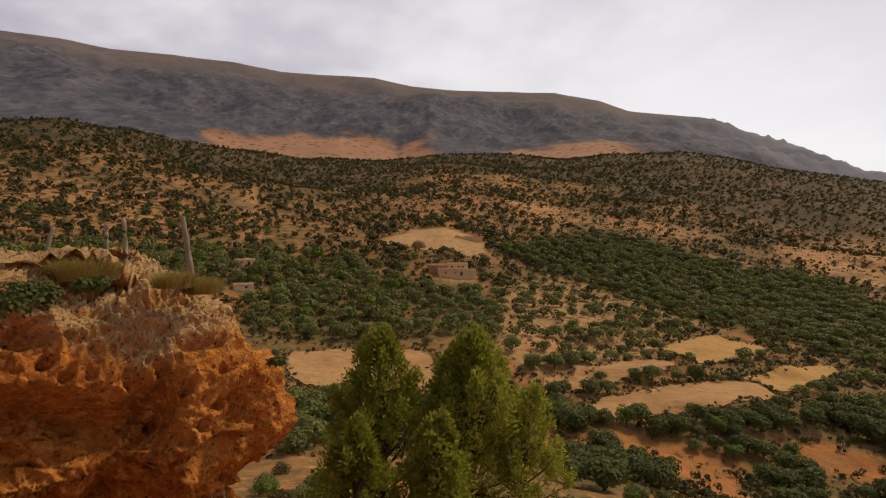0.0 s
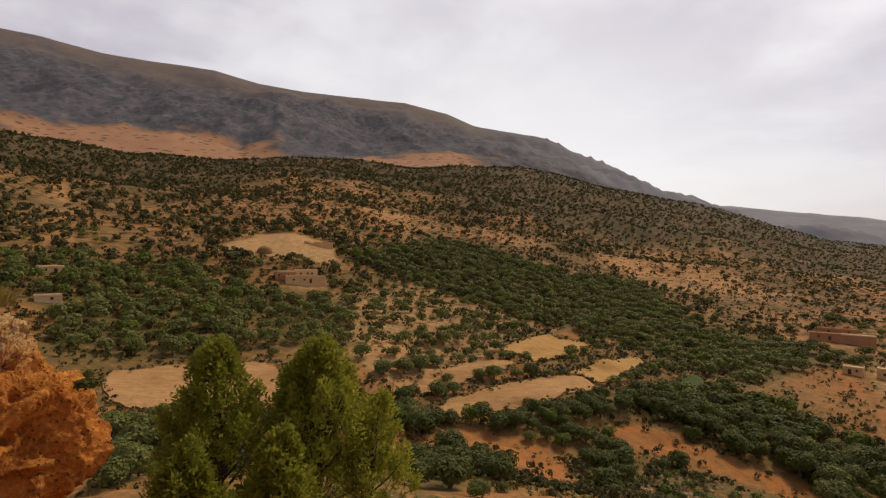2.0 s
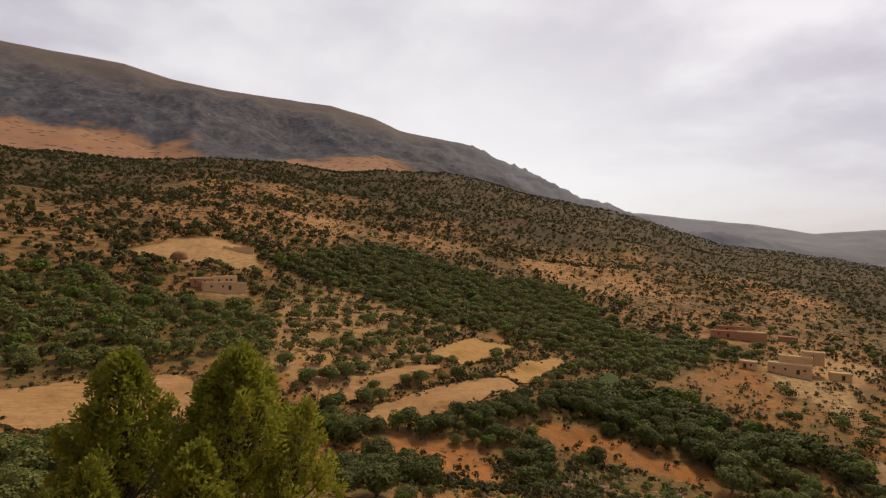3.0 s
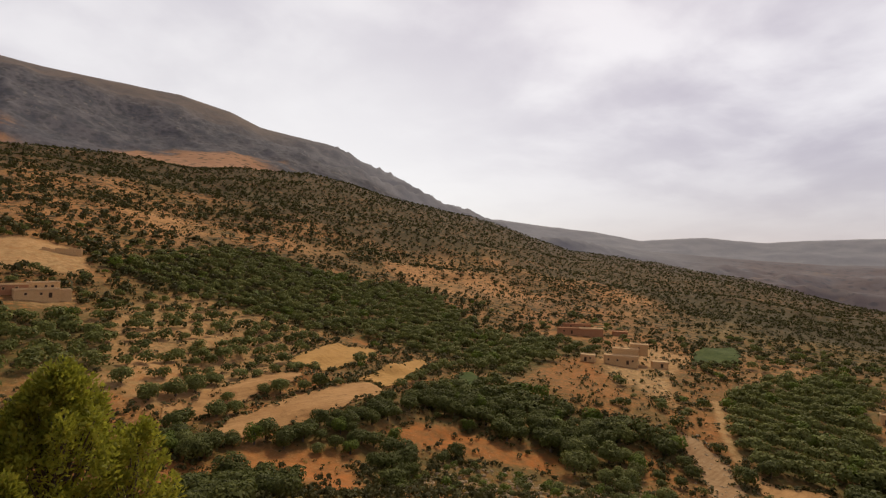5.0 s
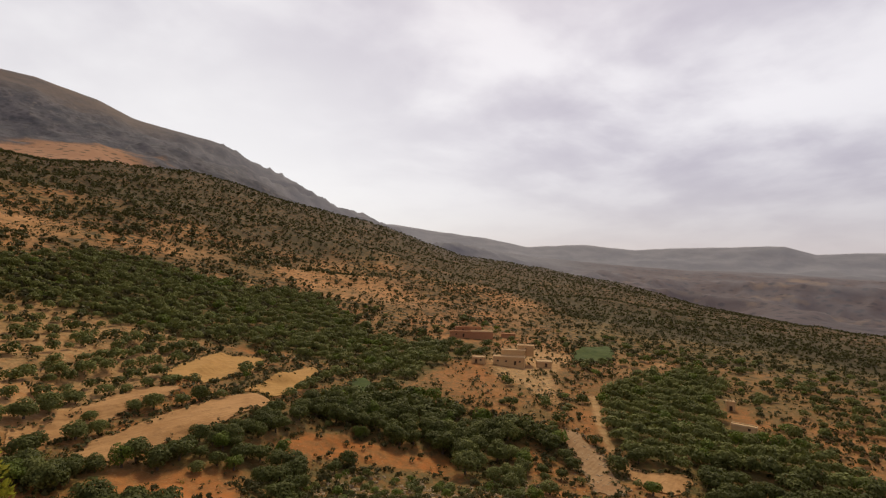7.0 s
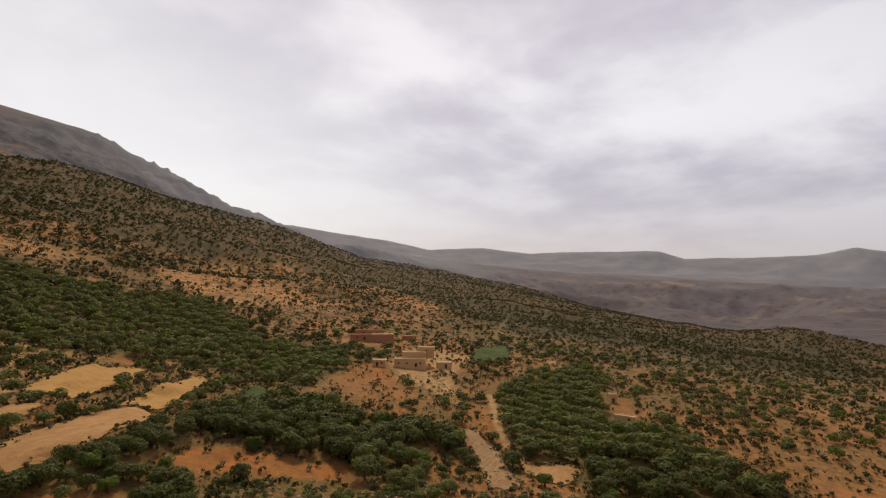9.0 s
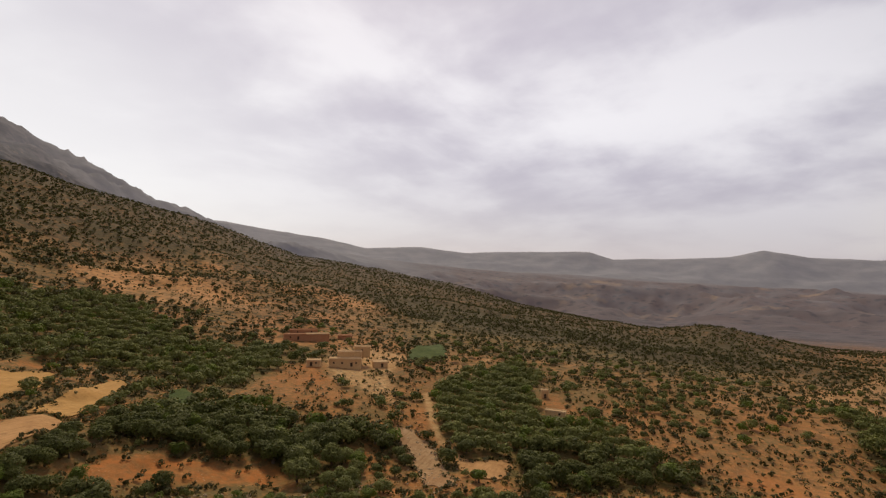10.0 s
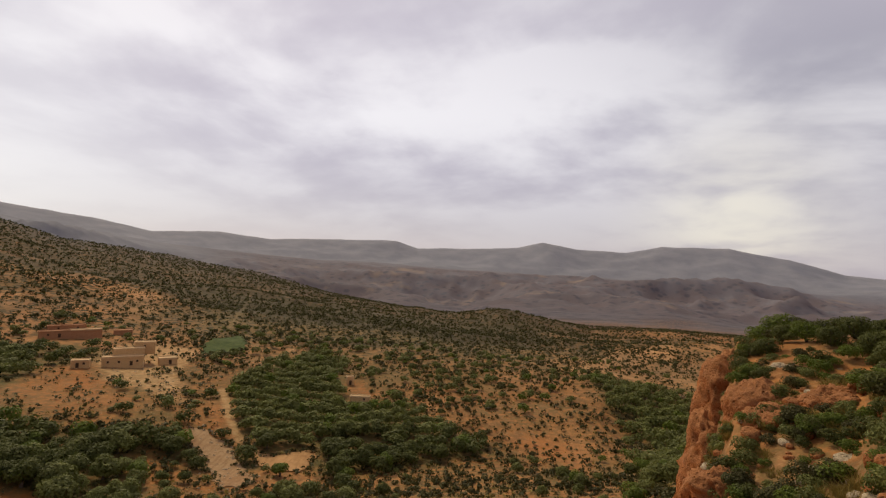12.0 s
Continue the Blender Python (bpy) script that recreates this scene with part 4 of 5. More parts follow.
# scrub over the hills, thinning and thickening in patches
def hill_points(n, r0, r1, rng, keepers):
    az = np.radians(rng.uniform(-50, 134, n))
    r = np.exp(rng.uniform(math.log(r0), math.log(r1), n)) if r0 < 400 else np.sqrt(rng.uniform(r0 ** 2, r1 ** 2, n))
    pts = np.stack([r * np.sin(az), r * np.cos(az)], 1)
    dens = 0.6 * fbm(pts[:, 0] / 32, pts[:, 1] / 32, 91, 3) + 0.4 * fbm(pts[:, 0] / 130, pts[:, 1] / 130, 93, 3)
    keep = sstep(*keepers, dens)
    keep = keep * (1 - 0.25 * bare_ground(pts[:, 0], pts[:, 1])) + 0.5 * thick_scrub(pts[:, 0], pts[:, 1])
    pts = pts[rng.uniform(0, 1, n) < keep]
    ok = np.ones(len(pts), bool)
    for n2, poly in PLOTS.items():
        if n2.startswith("clay") or n2.startswith("grove_rows"):
            ok &= ~inside(pts[:, 0], pts[:, 1], poly) | (rng.uniform(0, 1, len(pts)) < (0.6 if n2 in ("clay_village", "clay_east") else 0.12))
        if n2 == "terraces":
            ok &= ~inside(pts[:, 0], pts[:, 1], poly) | (rng.uniform(0, 1, len(pts)) < 0.3)
    return clear(pts[ok], yards=False)


small = [crown(100 + s, 4, 26, 1.25, 1.9, 0.42, -0.1, 0.28) for s in range(6)]
tiny = [crown(120 + s, 3, 9, 1.6, 2.3, 0.85, -0.1, 0.25) for s in range(6)]
pts = hill_points(26000, 95, 620, rng, (0.30, 0.56))
v, f = spread(small, pts, rng.uniform(0.5, 1.5, len(pts)) * (0.7 + sstep(170, 380, np.hypot(pts[:, 0], pts[:, 1])) * (0.45 + 0.7 * (1 - sstep(20, 60, np.degrees(np.arctan2(pts[:, 0], pts[:, 1])))))), rng)
tagged(new("hillside_scrub", np_mesh("hillside_scrub", v, f, SCRUB)), "dark rounded juniper scrub dotting the orange slopes", "scrub", kind="stuff")
pts = hill_points(36000, 520, 1130, rng, (0.22, 0.52))
v, f = spread(tiny, pts, rng.uniform(0.7, 1.4, len(pts)) * (1 + 0.42 * (1 - sstep(20, 60, np.degrees(np.arctan2(pts[:, 0], pts[:, 1]))))), rng)
tagged(new("distant_scrub", np_mesh("distant_scrub", v, f, SCRUB)), "dense dark scrub on the far hillside", "scrub", kind="stuff")


# low tufts and herbs between the trees
wee = [crown(140 + s, 3, 7, 0.5, 0.6, 0.24, -0.1) for s in range(6)]
for count, lo, hi, mat, name, text in ((7500, 85, 330, SCRUB, "low_herbs", "low dry herbs and thorn cushions on bare soil"),
                                       (5500, 85, 300, STRAW, "dry_grass", "scattered tufts of dry yellow grass")):
    pts = hill_points(count, lo, hi, rng, (0.15, 0.5))
    v, f = spread(wee, pts, rng.uniform(0.6, 1.6, len(pts)), rng)
    tagged(new(name, np_mesh(name, v, f, mat)), text, "grass", kind="stuff")

# weeds along the edges of the plots
rim = np.concatenate([along(list(poly) + [poly[0]], 0.9, rng) for n, poly in PLOTS.items() if n.startswith(("field", "plot", "crop", "wash"))])
rim = rim + rng.normal(0, 0.7, rim.shape)
v, f = spread(wee, rim, rng.uniform(0.7, 2.2, len(rim)), rng)
tagged(new("field_edge_weeds", np_mesh("field_edge_weeds", v, f, SCRUB)), "dark weeds and thorn along the field edges", "weeds", kind="stuff")

# loose stones on the near slope, by the stream bed and round the hamlet
def pebble(seed):
    r = np.random.default_rng(seed)
    th, ph = np.meshgrid(np.linspace(0.15, math.pi - 0.15, 5), np.linspace(0, 2 * math.pi, 7), indexing="ij")
    d = np.stack([np.sin(th) * np.cos(ph), np.sin(th) * np.sin(ph), 0.65 * np.cos(th)], -1)
    d[:, :-1] *= r.uniform(0.75, 1.2, (5, 6, 1))
    d[:, -1] = d[:, 0]
    i, j = np.meshgrid(np.arange(4), np.arange(6), indexing="ij")
    return d.reshape(-1, 3) * 0.45, np.stack([i * 7 + j, i * 7 + j + 1, (i + 1) * 7 + j + 1, (i + 1) * 7 + j], -1).reshape(-1, 4)


near_wash = along(PLOTS["wash"][:6], 0.8, rng)
bits = np.concatenate([scatter_poly(PLOTS["slope_scrub"], 1.7, 0.8, rng, 0.2), near_wash + rng.normal(0, 2.5, near_wash.shape), scatter_poly(PLOTS["yard_village"], 5.0, 2.0, rng, 0.7), scatter_poly(PLOTS["wash"], 2.6, 1.0, rng, 0.1)])
v, f = spread([pebble(s) for s in range(5)], bits, rng.uniform(0.35, 1.4, len(bits)) ** 1.5, rng)
tagged(new("loose_stones", np_mesh("loose_stones", v, f, PALE_ROCK)), "pale loose stones strewn over the dry slope", "stones", kind="stuff")

# the slopes carry a fine, close sprinkling of thorn bushes
az, dist = np.radians(rng.uniform(-12, 116, 21000)), np.sqrt(rng.uniform(190 ** 2, 620 ** 2, 21000))
pts = np.stack([dist * np.sin(az), dist * np.cos(az)], 1)
pts = pts[rng.uniform(0, 1, len(pts)) < 0.35 + 0.65 * sstep(0.4, 0.6, fbm(pts[:, 0] / 24, pts[:, 1] / 24, 131, 3))]
pts = clear(pts, yards=False)
v, f = spread(wee, pts, rng.uniform(1.2, 2.8, len(pts)), rng)
tagged(new("thorn_scrub", np_mesh("thorn_scrub", v, f, SCRUB)), "fine thorn scrub sprinkled over the bare slopes", "scrub", kind="stuff")
# ---- the rock outcrop beside the look-out ----
def hash3(i, j, k, seed):
    h = np.sin(i * 127.1 + j * 311.7 + k * 191.9 + seed * 74.7) * 43758.5453
    return h - np.floor(h)


def vnoise3(p, seed=0):
    i = np.floor(p)
    u = p - i
    u = u * u * (3 - 2 * u)
    out = 0.0
    for a in (0, 1):
        for b in (0, 1):
            for c in (0, 1):
                w = (u[:, 0] if a else 1 - u[:, 0]) * (u[:, 1] if b else 1 - u[:, 1]) * (u[:, 2] if c else 1 - u[:, 2])
                out = out + w * hash3(i[:, 0] + a, i[:, 1] + b, i[:, 2] + c, seed)
    return out


def fbm3(p, seed=0, octaves=4, ridge=False):
    total, gain, norm = 0.0, 0.5, 0.0
    for k in range(octaves):
        n = vnoise3(p * 2.03 ** k + 13.1 * k, seed + k)
        if ridge:
            n = 1 - np.abs(2 * n - 1)
        total, norm, gain = total + gain * n, norm + gain, gain * 0.52
    return total / norm


def pits3(p, seed=0):
    """Distance to scattered hollows, 0 in their middle."""
    i = np.floor(p)
    best = np.full(len(p), 9.0)
    for a in (-1, 0, 1):
        for b in (-1, 0, 1):
            for c in (-1, 0, 1):
                q = i + np.array([a, b, c])
                f = np.stack([q[:, m] + hash3(q[:, 0], q[:, 1], q[:, 2], seed + m) for m in range(3)], 1)
                best = np.minimum(best, np.linalg.norm(p - f, axis=1))
    return best


def grid_normals(P):
    du = np.gradient(P, axis=1)
    dv = np.gradient(P, axis=0)
    n = np.cross(du, dv)
    return n / (np.linalg.norm(n, axis=2, keepdims=True) + 1e-9)


def rock_mesh(name, P, material, crust, keep=None):
    rows, cols = P.shape[:2]
    i, j = np.meshgrid(np.arange(rows - 1), np.arange(cols - 1), indexing="ij")
    f = np.stack([i * cols + j, i * cols + j + 1, (i + 1) * cols + j + 1, (i + 1) * cols + j], -1).reshape(-1, 4)
    pts, crust = P.reshape(-1, 3), crust.ravel()
    if keep is not None:
        f = f[keep]
        ids, f = np.unique(f, return_inverse=True)
        pts, crust, f = pts[ids], crust[ids], f.reshape(-1, 4)
    me = np_mesh(name, pts, f, material, smooth=True)
    at = me.attributes.new("crust", "FLOAT_COLOR", "POINT")
    c = np.clip(crust, 0, 1)
    at.data.foreach_set("color", np.stack([c, c, c, np.ones(len(c))], 1).astype(np.float32).ravel())
    return me


def smooth(a, n):
    for _ in range(n):
        a[1:-1] = 0.25 * a[:-2] + 0.5 * a[1:-1] + 0.25 * a[2:]
    return a


def outcrop():
    """A block some 7 m high: crusted top, rounded nose, hollows under the brow, undercut foot."""
    AZ, D = radians(-36), 14.0
    right = np.array([math.cos(AZ), -math.sin(AZ), 0])
    away = np.array([math.sin(AZ), math.cos(AZ), 0])
    centre = away * D + np.array([0, 0, EYE])
    # plan outline, from the hidden left round the front and the nose to the back
    s = np.linspace(0, 1, 540)
    ku = np.array([-9, -5, -2, 0.3, 2.2, 3.8, 4.65, 4.85, 4.65, 4.0, 2.0, -3, -9])
    kv = np.array([-3.2, -2.9, -2.6, -2.4, -2.1, -1.5, -0.6, 0.5, 1.7, 2.9, 4.2, 4.9, 5.2])
    ks = np.array([0, .18, .34, .47, .58, .68, .75, .81, .86, .90, .94, .97, 1])
    u, v = smooth(np.interp(s, ks, ku), 80), smooth(np.interp(s, ks, kv), 80)
    tu, tv = np.gradient(u), np.gradient(v)
    L = np.hypot(tu, tv)
    nu, nv = tv / L, -tu / L
    # profile of the nose: height below the eye, and how far it stands back from the widest line
    kz = np.array([-0.48, -0.55, -0.90, -1.46, -2.28, -3.41, -4.38, -5.0, -5.5, -5.9, -6.6, -7.6, -9.0])
    kb = np.array([4.6, 4.4, 3.55, 2.35, 1.4, 0.5, 0.05, 0.15, 0.6, 1.35, 1.6, 1.6, 1.2])
    kt = np.array([0, .05, .15, .25, .36, .48, .57, .64, .70, .76, .83, .90, 1])
    t = np.linspace(0, 1, 250)
    z, back = smooth(np.interp(t, kt, kz), 10), smooth(np.interp(t, kt, kb), 10)
    k = 0.50 + 0.50 * sstep(0.34, 0.58, s)
    B = back[:, None] * k[None]
    U, V = u[None] - nu[None] * B, v[None] - nv[None] * B
    Z = np.repeat(z[:, None], len(s), 1)
    # the top: drawn in from the rim to the spine of the block
    rim_u, rim_v = U[0], V[0]
    w = np.linspace(0, 1, 60)[:, None]
    spine_u, spine_v = np.minimum(rim_u, 1.2), np.full(len(s), 0.9)
    TU, TV = spine_u * (1 - w) + rim_u * w, spine_v * (1 - w) + rim_v * w
    TZ = -0.46 + 0 * TU
    U, V, Z = np.concatenate([TU[:-1], U]), np.concatenate([TV[:-1], V]), np.concatenate([TZ[:-1], Z])
    face = np.concatenate([np.zeros(59), sstep(0.10, 0.30, t)])[:, None]
    P = centre + U[..., None] * right + V[..., None] * away + Z[..., None] * np.array([0, 0, 1])
    N = grid_normals(P)
    N[:59] = (0, 0, 1)
    N[59:] *= np.sign((N[190, 210] @ -away))
    N[59:75] = (0, 0, 1)
    for _ in range(6):
        N[58:100] = (N[57:99] + N[58:100] + N[59:101]) / 3
    N /= np.linalg.norm(N, axis=2, keepdims=True) + 1e-9
    flat = P.reshape(-1, 3)
    sh = Z.shape
    bend = np.stack([fbm3(flat * 0.8, 30, 2), fbm3(flat * 0.8, 33, 2), fbm3(flat * 0.8, 36, 2)], 1) - 0.5
    warped = flat + bend * 0.7
    big = (fbm3(flat * 0.42, 3, 3) - 0.5).reshape(sh)
    ledge = (fbm3(warped * np.array([0.62, 0.62, 0.75]), 9, 4, True) - 0.62).reshape(sh)
    rough = (fbm3(warped * 1.9, 15, 5, True) - 0.6).reshape(sh)
    grit = (fbm3(warped * 7.0, 19, 3, True) - 0.6).reshape(sh)
    caves = np.clip(0.48 - pits3(warped * np.array([0.55, 0.55, 0.75]), 5), 0, 1).reshape(sh)
    holes = np.clip(0.34 - pits3(warped * 1.7, 8), 0, 1).reshape(sh)
    pores = np.clip(0.36 - pits3(flat * 6.5, 12), 0, 1).reshape(sh)
    crusty = 1 - sstep(-0.25, 0.25, -Z + 1.3 * big + 0.5 * rough - 1.35 - 1.2 * sstep(0.36, 0.56, s)[None])
    # broad forms: swellings, ledges, caves; the crust overhangs, below it the long hollow and the gaping holes of the nose
    hz = -Z + 1.2 * big + 0.5 * ledge
    hollow = sstep(2.7, 3.2, hz) * (1 - sstep(5.4, 7.4, hz)) * sstep(0.04, 0.20, s)[None] * (1 - sstep(0.50, 0.60, s))[None]
    mouth = np.exp(-((Z + 4.65) / 0.5) ** 2) * (np.exp(-((s - 0.635) / 0.022) ** 2) + 0.8 * np.exp(-((s - 0.695) / 0.018) ** 2))[None]
    form = big * (0.3 + 0.7 * face) + ledge * 0.75 * face + 0.12 * crusty * face - 1.5 * hollow - 1.4 * mouth - face * (1 - crusty) * caves * 2.6
    form = smooth(smooth(np.clip(form, -1.7, 0.6), 3).T.copy(), 3).T
    # fine forms: knobs, grit, holes and pores
    move = form + rough * (0.66 - 0.22 * crusty) + grit * (0.20 + 0.26 * crusty) - face * (1 - crusty) * holes * 1.7 - pores * (0.14 + 0.22 * crusty)
    P = P + N * move[..., None]
    return P, crusty


rock = tagged(new("rock_outcrop"), "orange weathered rock outcrop with a crusted pale top", "rock")
shape, crusty = outcrop()
cell = (crusty[:-1, :-1] + crusty[1:, 1:]).ravel() / 2 > 0.5
np_part("crust", rock_mesh("crust", shape, ROCK, crusty, cell), rock, "pale pitted limestone crust")
np_part("rock_face", rock_mesh("rock_face", shape, ROCK, crusty, ~cell), rock, "orange-red rock face full of hollows")


def boulder(seed, size, material, bumps=0.25, res=(46, 72), square=0.75):
    th = np.linspace(0.001, math.pi - 0.001, res[0])[:, None]
    ph = np.linspace(0, 2 * math.pi, res[1])[None]
    d = np.stack([np.sin(th) * np.cos(ph), np.sin(th) * np.sin(ph), np.cos(th) + 0 * ph], -1)
    d = np.sign(d) * np.abs(d) ** square
    P = d * np.array(size)
    flat = P.reshape(-1, 3) / max(size)
    f = (fbm3(flat * 1.6 + seed * 3.7, seed, 3) - 0.5) * 1.5 + (fbm3(flat * 5 + seed, seed + 5, 4, True) - 0.6) * 0.8
    w = d / (np.linalg.norm(d, axis=2, keepdims=True) + 1e-9)
    P = P + w * (f.reshape(P.shape[:2])[..., None] * bumps * max(size))
    P[:, -1] = P[:, 0]
    return rock_mesh("rock", P, material, np.clip(P[..., 2] / size[2] * 0.8 + 0.6, 0, 1))


def set_rock(az, dist, dz, size, seed, material, text, turn=0.0, name="rock", tilt=0.0):
    x, y = dist * math.sin(radians(az)), dist * math.cos(radians(az))
    ob = new(name, boulder(seed, size, material, 0.36 if material is CLIFF else 0.25, square=0.9 if material is CLIFF else 0.75))
    ob.matrix_basis = pose(x, y, height(x, y)[0] + dz, tilt, 0, turn - az)
    return tagged(ob, text, "rock")


# ---- old fence posts on the rock ----
def fence_post(foot, tip, thick, seed):
    rng = random.Random(seed)
    bm = bmesh.new()
    a, b = Vector((0, 0, -0.35)), Vector(tip) - Vector(foot)
    n = 9
    path = [a.lerp(b, k / n) + Vector((rng.uniform(-.012, .012), rng.uniform(-.012, .012), 0)) for k in range(n + 1)]
    tube(bm, path, [thick * (1.15 - 0.3 * k / n) * rng.uniform(0.92, 1.08) for k in range(n + 1)], 9)
    ob = part("fence_post", bm, TIMBER, smooth=True)
    ob.location = foot
    return tagged(ob, "weathered grey wooden fence post standing on the rock", "fence post", "fence posts")


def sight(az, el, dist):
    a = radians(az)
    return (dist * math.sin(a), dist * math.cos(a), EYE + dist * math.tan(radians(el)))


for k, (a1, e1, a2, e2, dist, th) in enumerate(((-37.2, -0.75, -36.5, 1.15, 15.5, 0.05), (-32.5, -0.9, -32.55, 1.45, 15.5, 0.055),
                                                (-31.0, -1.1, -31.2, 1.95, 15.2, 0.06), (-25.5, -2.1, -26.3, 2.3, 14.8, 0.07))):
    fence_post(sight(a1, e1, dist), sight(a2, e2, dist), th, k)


# ---- tufts of grass and small plants ----
def tuft(seed, radius, tall, blades, material, wide=0.012):
    r = np.random.default_rng(seed)
    a, d = r.uniform(0, 6.283, blades), radius * np.sqrt(r.uniform(0, 1, blades))
    lean = r.normal(0, 0.35, (blades, 2)) + 0.5 * np.stack([np.cos(a), np.sin(a)], 1) * (d / radius)[:, None]
    h = tall * r.uniform(0.5, 1.1, blades)
    base = np.stack([d * np.cos(a), d * np.sin(a), np.full(blades, -0.08)], 1)
    side = np.stack([np.cos(a + 1.3), np.sin(a + 1.3), 0 * a], 1) * wide
    mid = base + np.stack([lean[:, 0] * h * .35, lean[:, 1] * h * .35, h * .6], 1)
    tip = base + np.stack([lean[:, 0] * h, lean[:, 1] * h, h], 1)
    v = np.stack([base - side, base + side, mid + side * .8, mid - side * .8, tip - side * .1, tip + side * .1], 1).reshape(-1, 3)
    i = (np.arange(blades) * 6)[:, None]
    f = np.concatenate([i + np.array([0, 1, 2, 3]), i + np.array([3, 2, 5, 4])])
    return np_mesh("grass_tuft", v, f, material)


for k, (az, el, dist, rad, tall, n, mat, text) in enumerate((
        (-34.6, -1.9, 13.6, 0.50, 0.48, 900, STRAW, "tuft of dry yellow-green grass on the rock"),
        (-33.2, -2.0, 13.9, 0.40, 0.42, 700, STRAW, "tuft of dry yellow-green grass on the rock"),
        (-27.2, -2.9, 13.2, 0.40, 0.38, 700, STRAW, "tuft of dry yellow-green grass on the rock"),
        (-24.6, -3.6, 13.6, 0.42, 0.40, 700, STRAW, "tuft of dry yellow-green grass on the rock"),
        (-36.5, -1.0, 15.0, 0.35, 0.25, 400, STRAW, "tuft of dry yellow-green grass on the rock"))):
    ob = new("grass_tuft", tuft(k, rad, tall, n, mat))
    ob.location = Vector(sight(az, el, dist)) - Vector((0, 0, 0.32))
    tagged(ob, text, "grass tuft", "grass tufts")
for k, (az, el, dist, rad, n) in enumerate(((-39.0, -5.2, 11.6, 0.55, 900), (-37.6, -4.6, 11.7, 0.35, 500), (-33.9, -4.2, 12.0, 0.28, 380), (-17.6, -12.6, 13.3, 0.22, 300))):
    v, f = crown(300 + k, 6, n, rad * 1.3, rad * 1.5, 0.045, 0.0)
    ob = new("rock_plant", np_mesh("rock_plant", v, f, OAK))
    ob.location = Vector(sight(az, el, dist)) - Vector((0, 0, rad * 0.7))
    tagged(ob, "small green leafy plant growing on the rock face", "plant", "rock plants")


# ---- junipers on the slope below ----
def juniper(seed, tall, radius, plumes, per, lean=(0, 0), top=1.0, low=0.12):
    """Upright plumes of small sprays round a forked stem."""
    r = np.random.default_rng(seed)
    pts, outs = [], []
    limbs = []
    for k in range(plumes):
        h = low + (1 - low) * r.uniform(0, 1) ** 0.8
        wide = radius * (0.05 + 0.95 * (1 - h) ** 0.6) * r.uniform(0.75, 1.15)
        a = r.uniform(0, 6.283)
        d = wide * r.uniform(0.1, 1) ** 0.45
        c = np.array([d * math.cos(a) + lean[0] * h, d * math.sin(a) + lean[1] * h, tall * h])
        size = np.array([0.34, 0.34, 0.46]) * r.uniform(0.7, 1.35) * (0.75 + 0.1 * radius)
        q = r.normal(0, 1, (per, 3))
        q /= np.linalg.norm(q, axis=1)[:, None]
        q *= r.uniform(0.1, 1.0, (per, 1)) ** 0.6
        q[:, :2] *= (1 - 0.55 * np.clip(q[:, 2:], 0, 1))
        pts.append(c + q * size)
        outs.append(q * np.array([1, 1, 0.4]) + np.array([0.25 * math.cos(a), 0.25 * math.sin(a), 0.6]))
        limbs.append(c)
    pts, outs = np.concatenate(pts), np.concatenate(outs)
    n = len(pts)
    ax = outs + r.normal(0, 0.45, (n, 3))
    ax /= np.linalg.norm(ax, axis=1)[:, None]
    side = np.cross(ax, r.normal(0, 1, (n, 3)))
    side /= np.linalg.norm(side, axis=1)[:, None] + 1e-9
    s = r.uniform(0.055, 0.13, (n, 1))
    v = np.stack([pts - ax * s, pts + side * s * 0.42, pts + ax * s, pts - side * s * 0.42], 1).reshape(-1, 3)
    f = np.arange(4 * n).reshape(-1, 4)
    bm = bmesh.new()
    L = Vector((lean[0], lean[1], 0))
    tube(bm, [Vector((0, 0, -0.8)), Vector((0.05, 0, tall * .25)) + L * .25, L * .6 + Vector((0, 0.05, tall * .6)), L * .95 + Vector((0, 0, tall * .93))],
         [0.17, 0.13, 0.07, 0.015], 8)
    for c in limbs[::2]:
        c = Vector(c)
        h0 = max(0.3, c.z * 0.55)
        st = L * (h0 / tall) + Vector((0, 0, h0))
        tube(bm, [st, st.lerp(c, 0.55) - Vector((0, 0, 0.12)), c], [0.045, 0.028, 0.008], 4)
    return (v, f), bm


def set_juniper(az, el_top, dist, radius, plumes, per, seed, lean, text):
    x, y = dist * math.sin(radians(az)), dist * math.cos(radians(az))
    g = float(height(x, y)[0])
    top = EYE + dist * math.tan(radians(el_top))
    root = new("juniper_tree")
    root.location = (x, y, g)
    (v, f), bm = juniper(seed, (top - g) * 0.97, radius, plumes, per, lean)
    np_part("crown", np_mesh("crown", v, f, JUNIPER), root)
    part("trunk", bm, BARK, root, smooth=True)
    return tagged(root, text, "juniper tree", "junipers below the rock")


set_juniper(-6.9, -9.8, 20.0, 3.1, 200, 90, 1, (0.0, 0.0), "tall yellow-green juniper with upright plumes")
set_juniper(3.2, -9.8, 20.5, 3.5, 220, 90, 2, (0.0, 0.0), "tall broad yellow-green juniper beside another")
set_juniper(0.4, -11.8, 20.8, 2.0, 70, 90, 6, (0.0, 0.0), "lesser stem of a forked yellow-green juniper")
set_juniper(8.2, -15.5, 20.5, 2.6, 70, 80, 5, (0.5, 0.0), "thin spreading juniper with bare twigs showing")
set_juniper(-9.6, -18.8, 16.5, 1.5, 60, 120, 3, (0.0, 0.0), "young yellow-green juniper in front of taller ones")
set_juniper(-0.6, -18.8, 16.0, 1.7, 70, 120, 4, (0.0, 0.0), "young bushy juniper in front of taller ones")

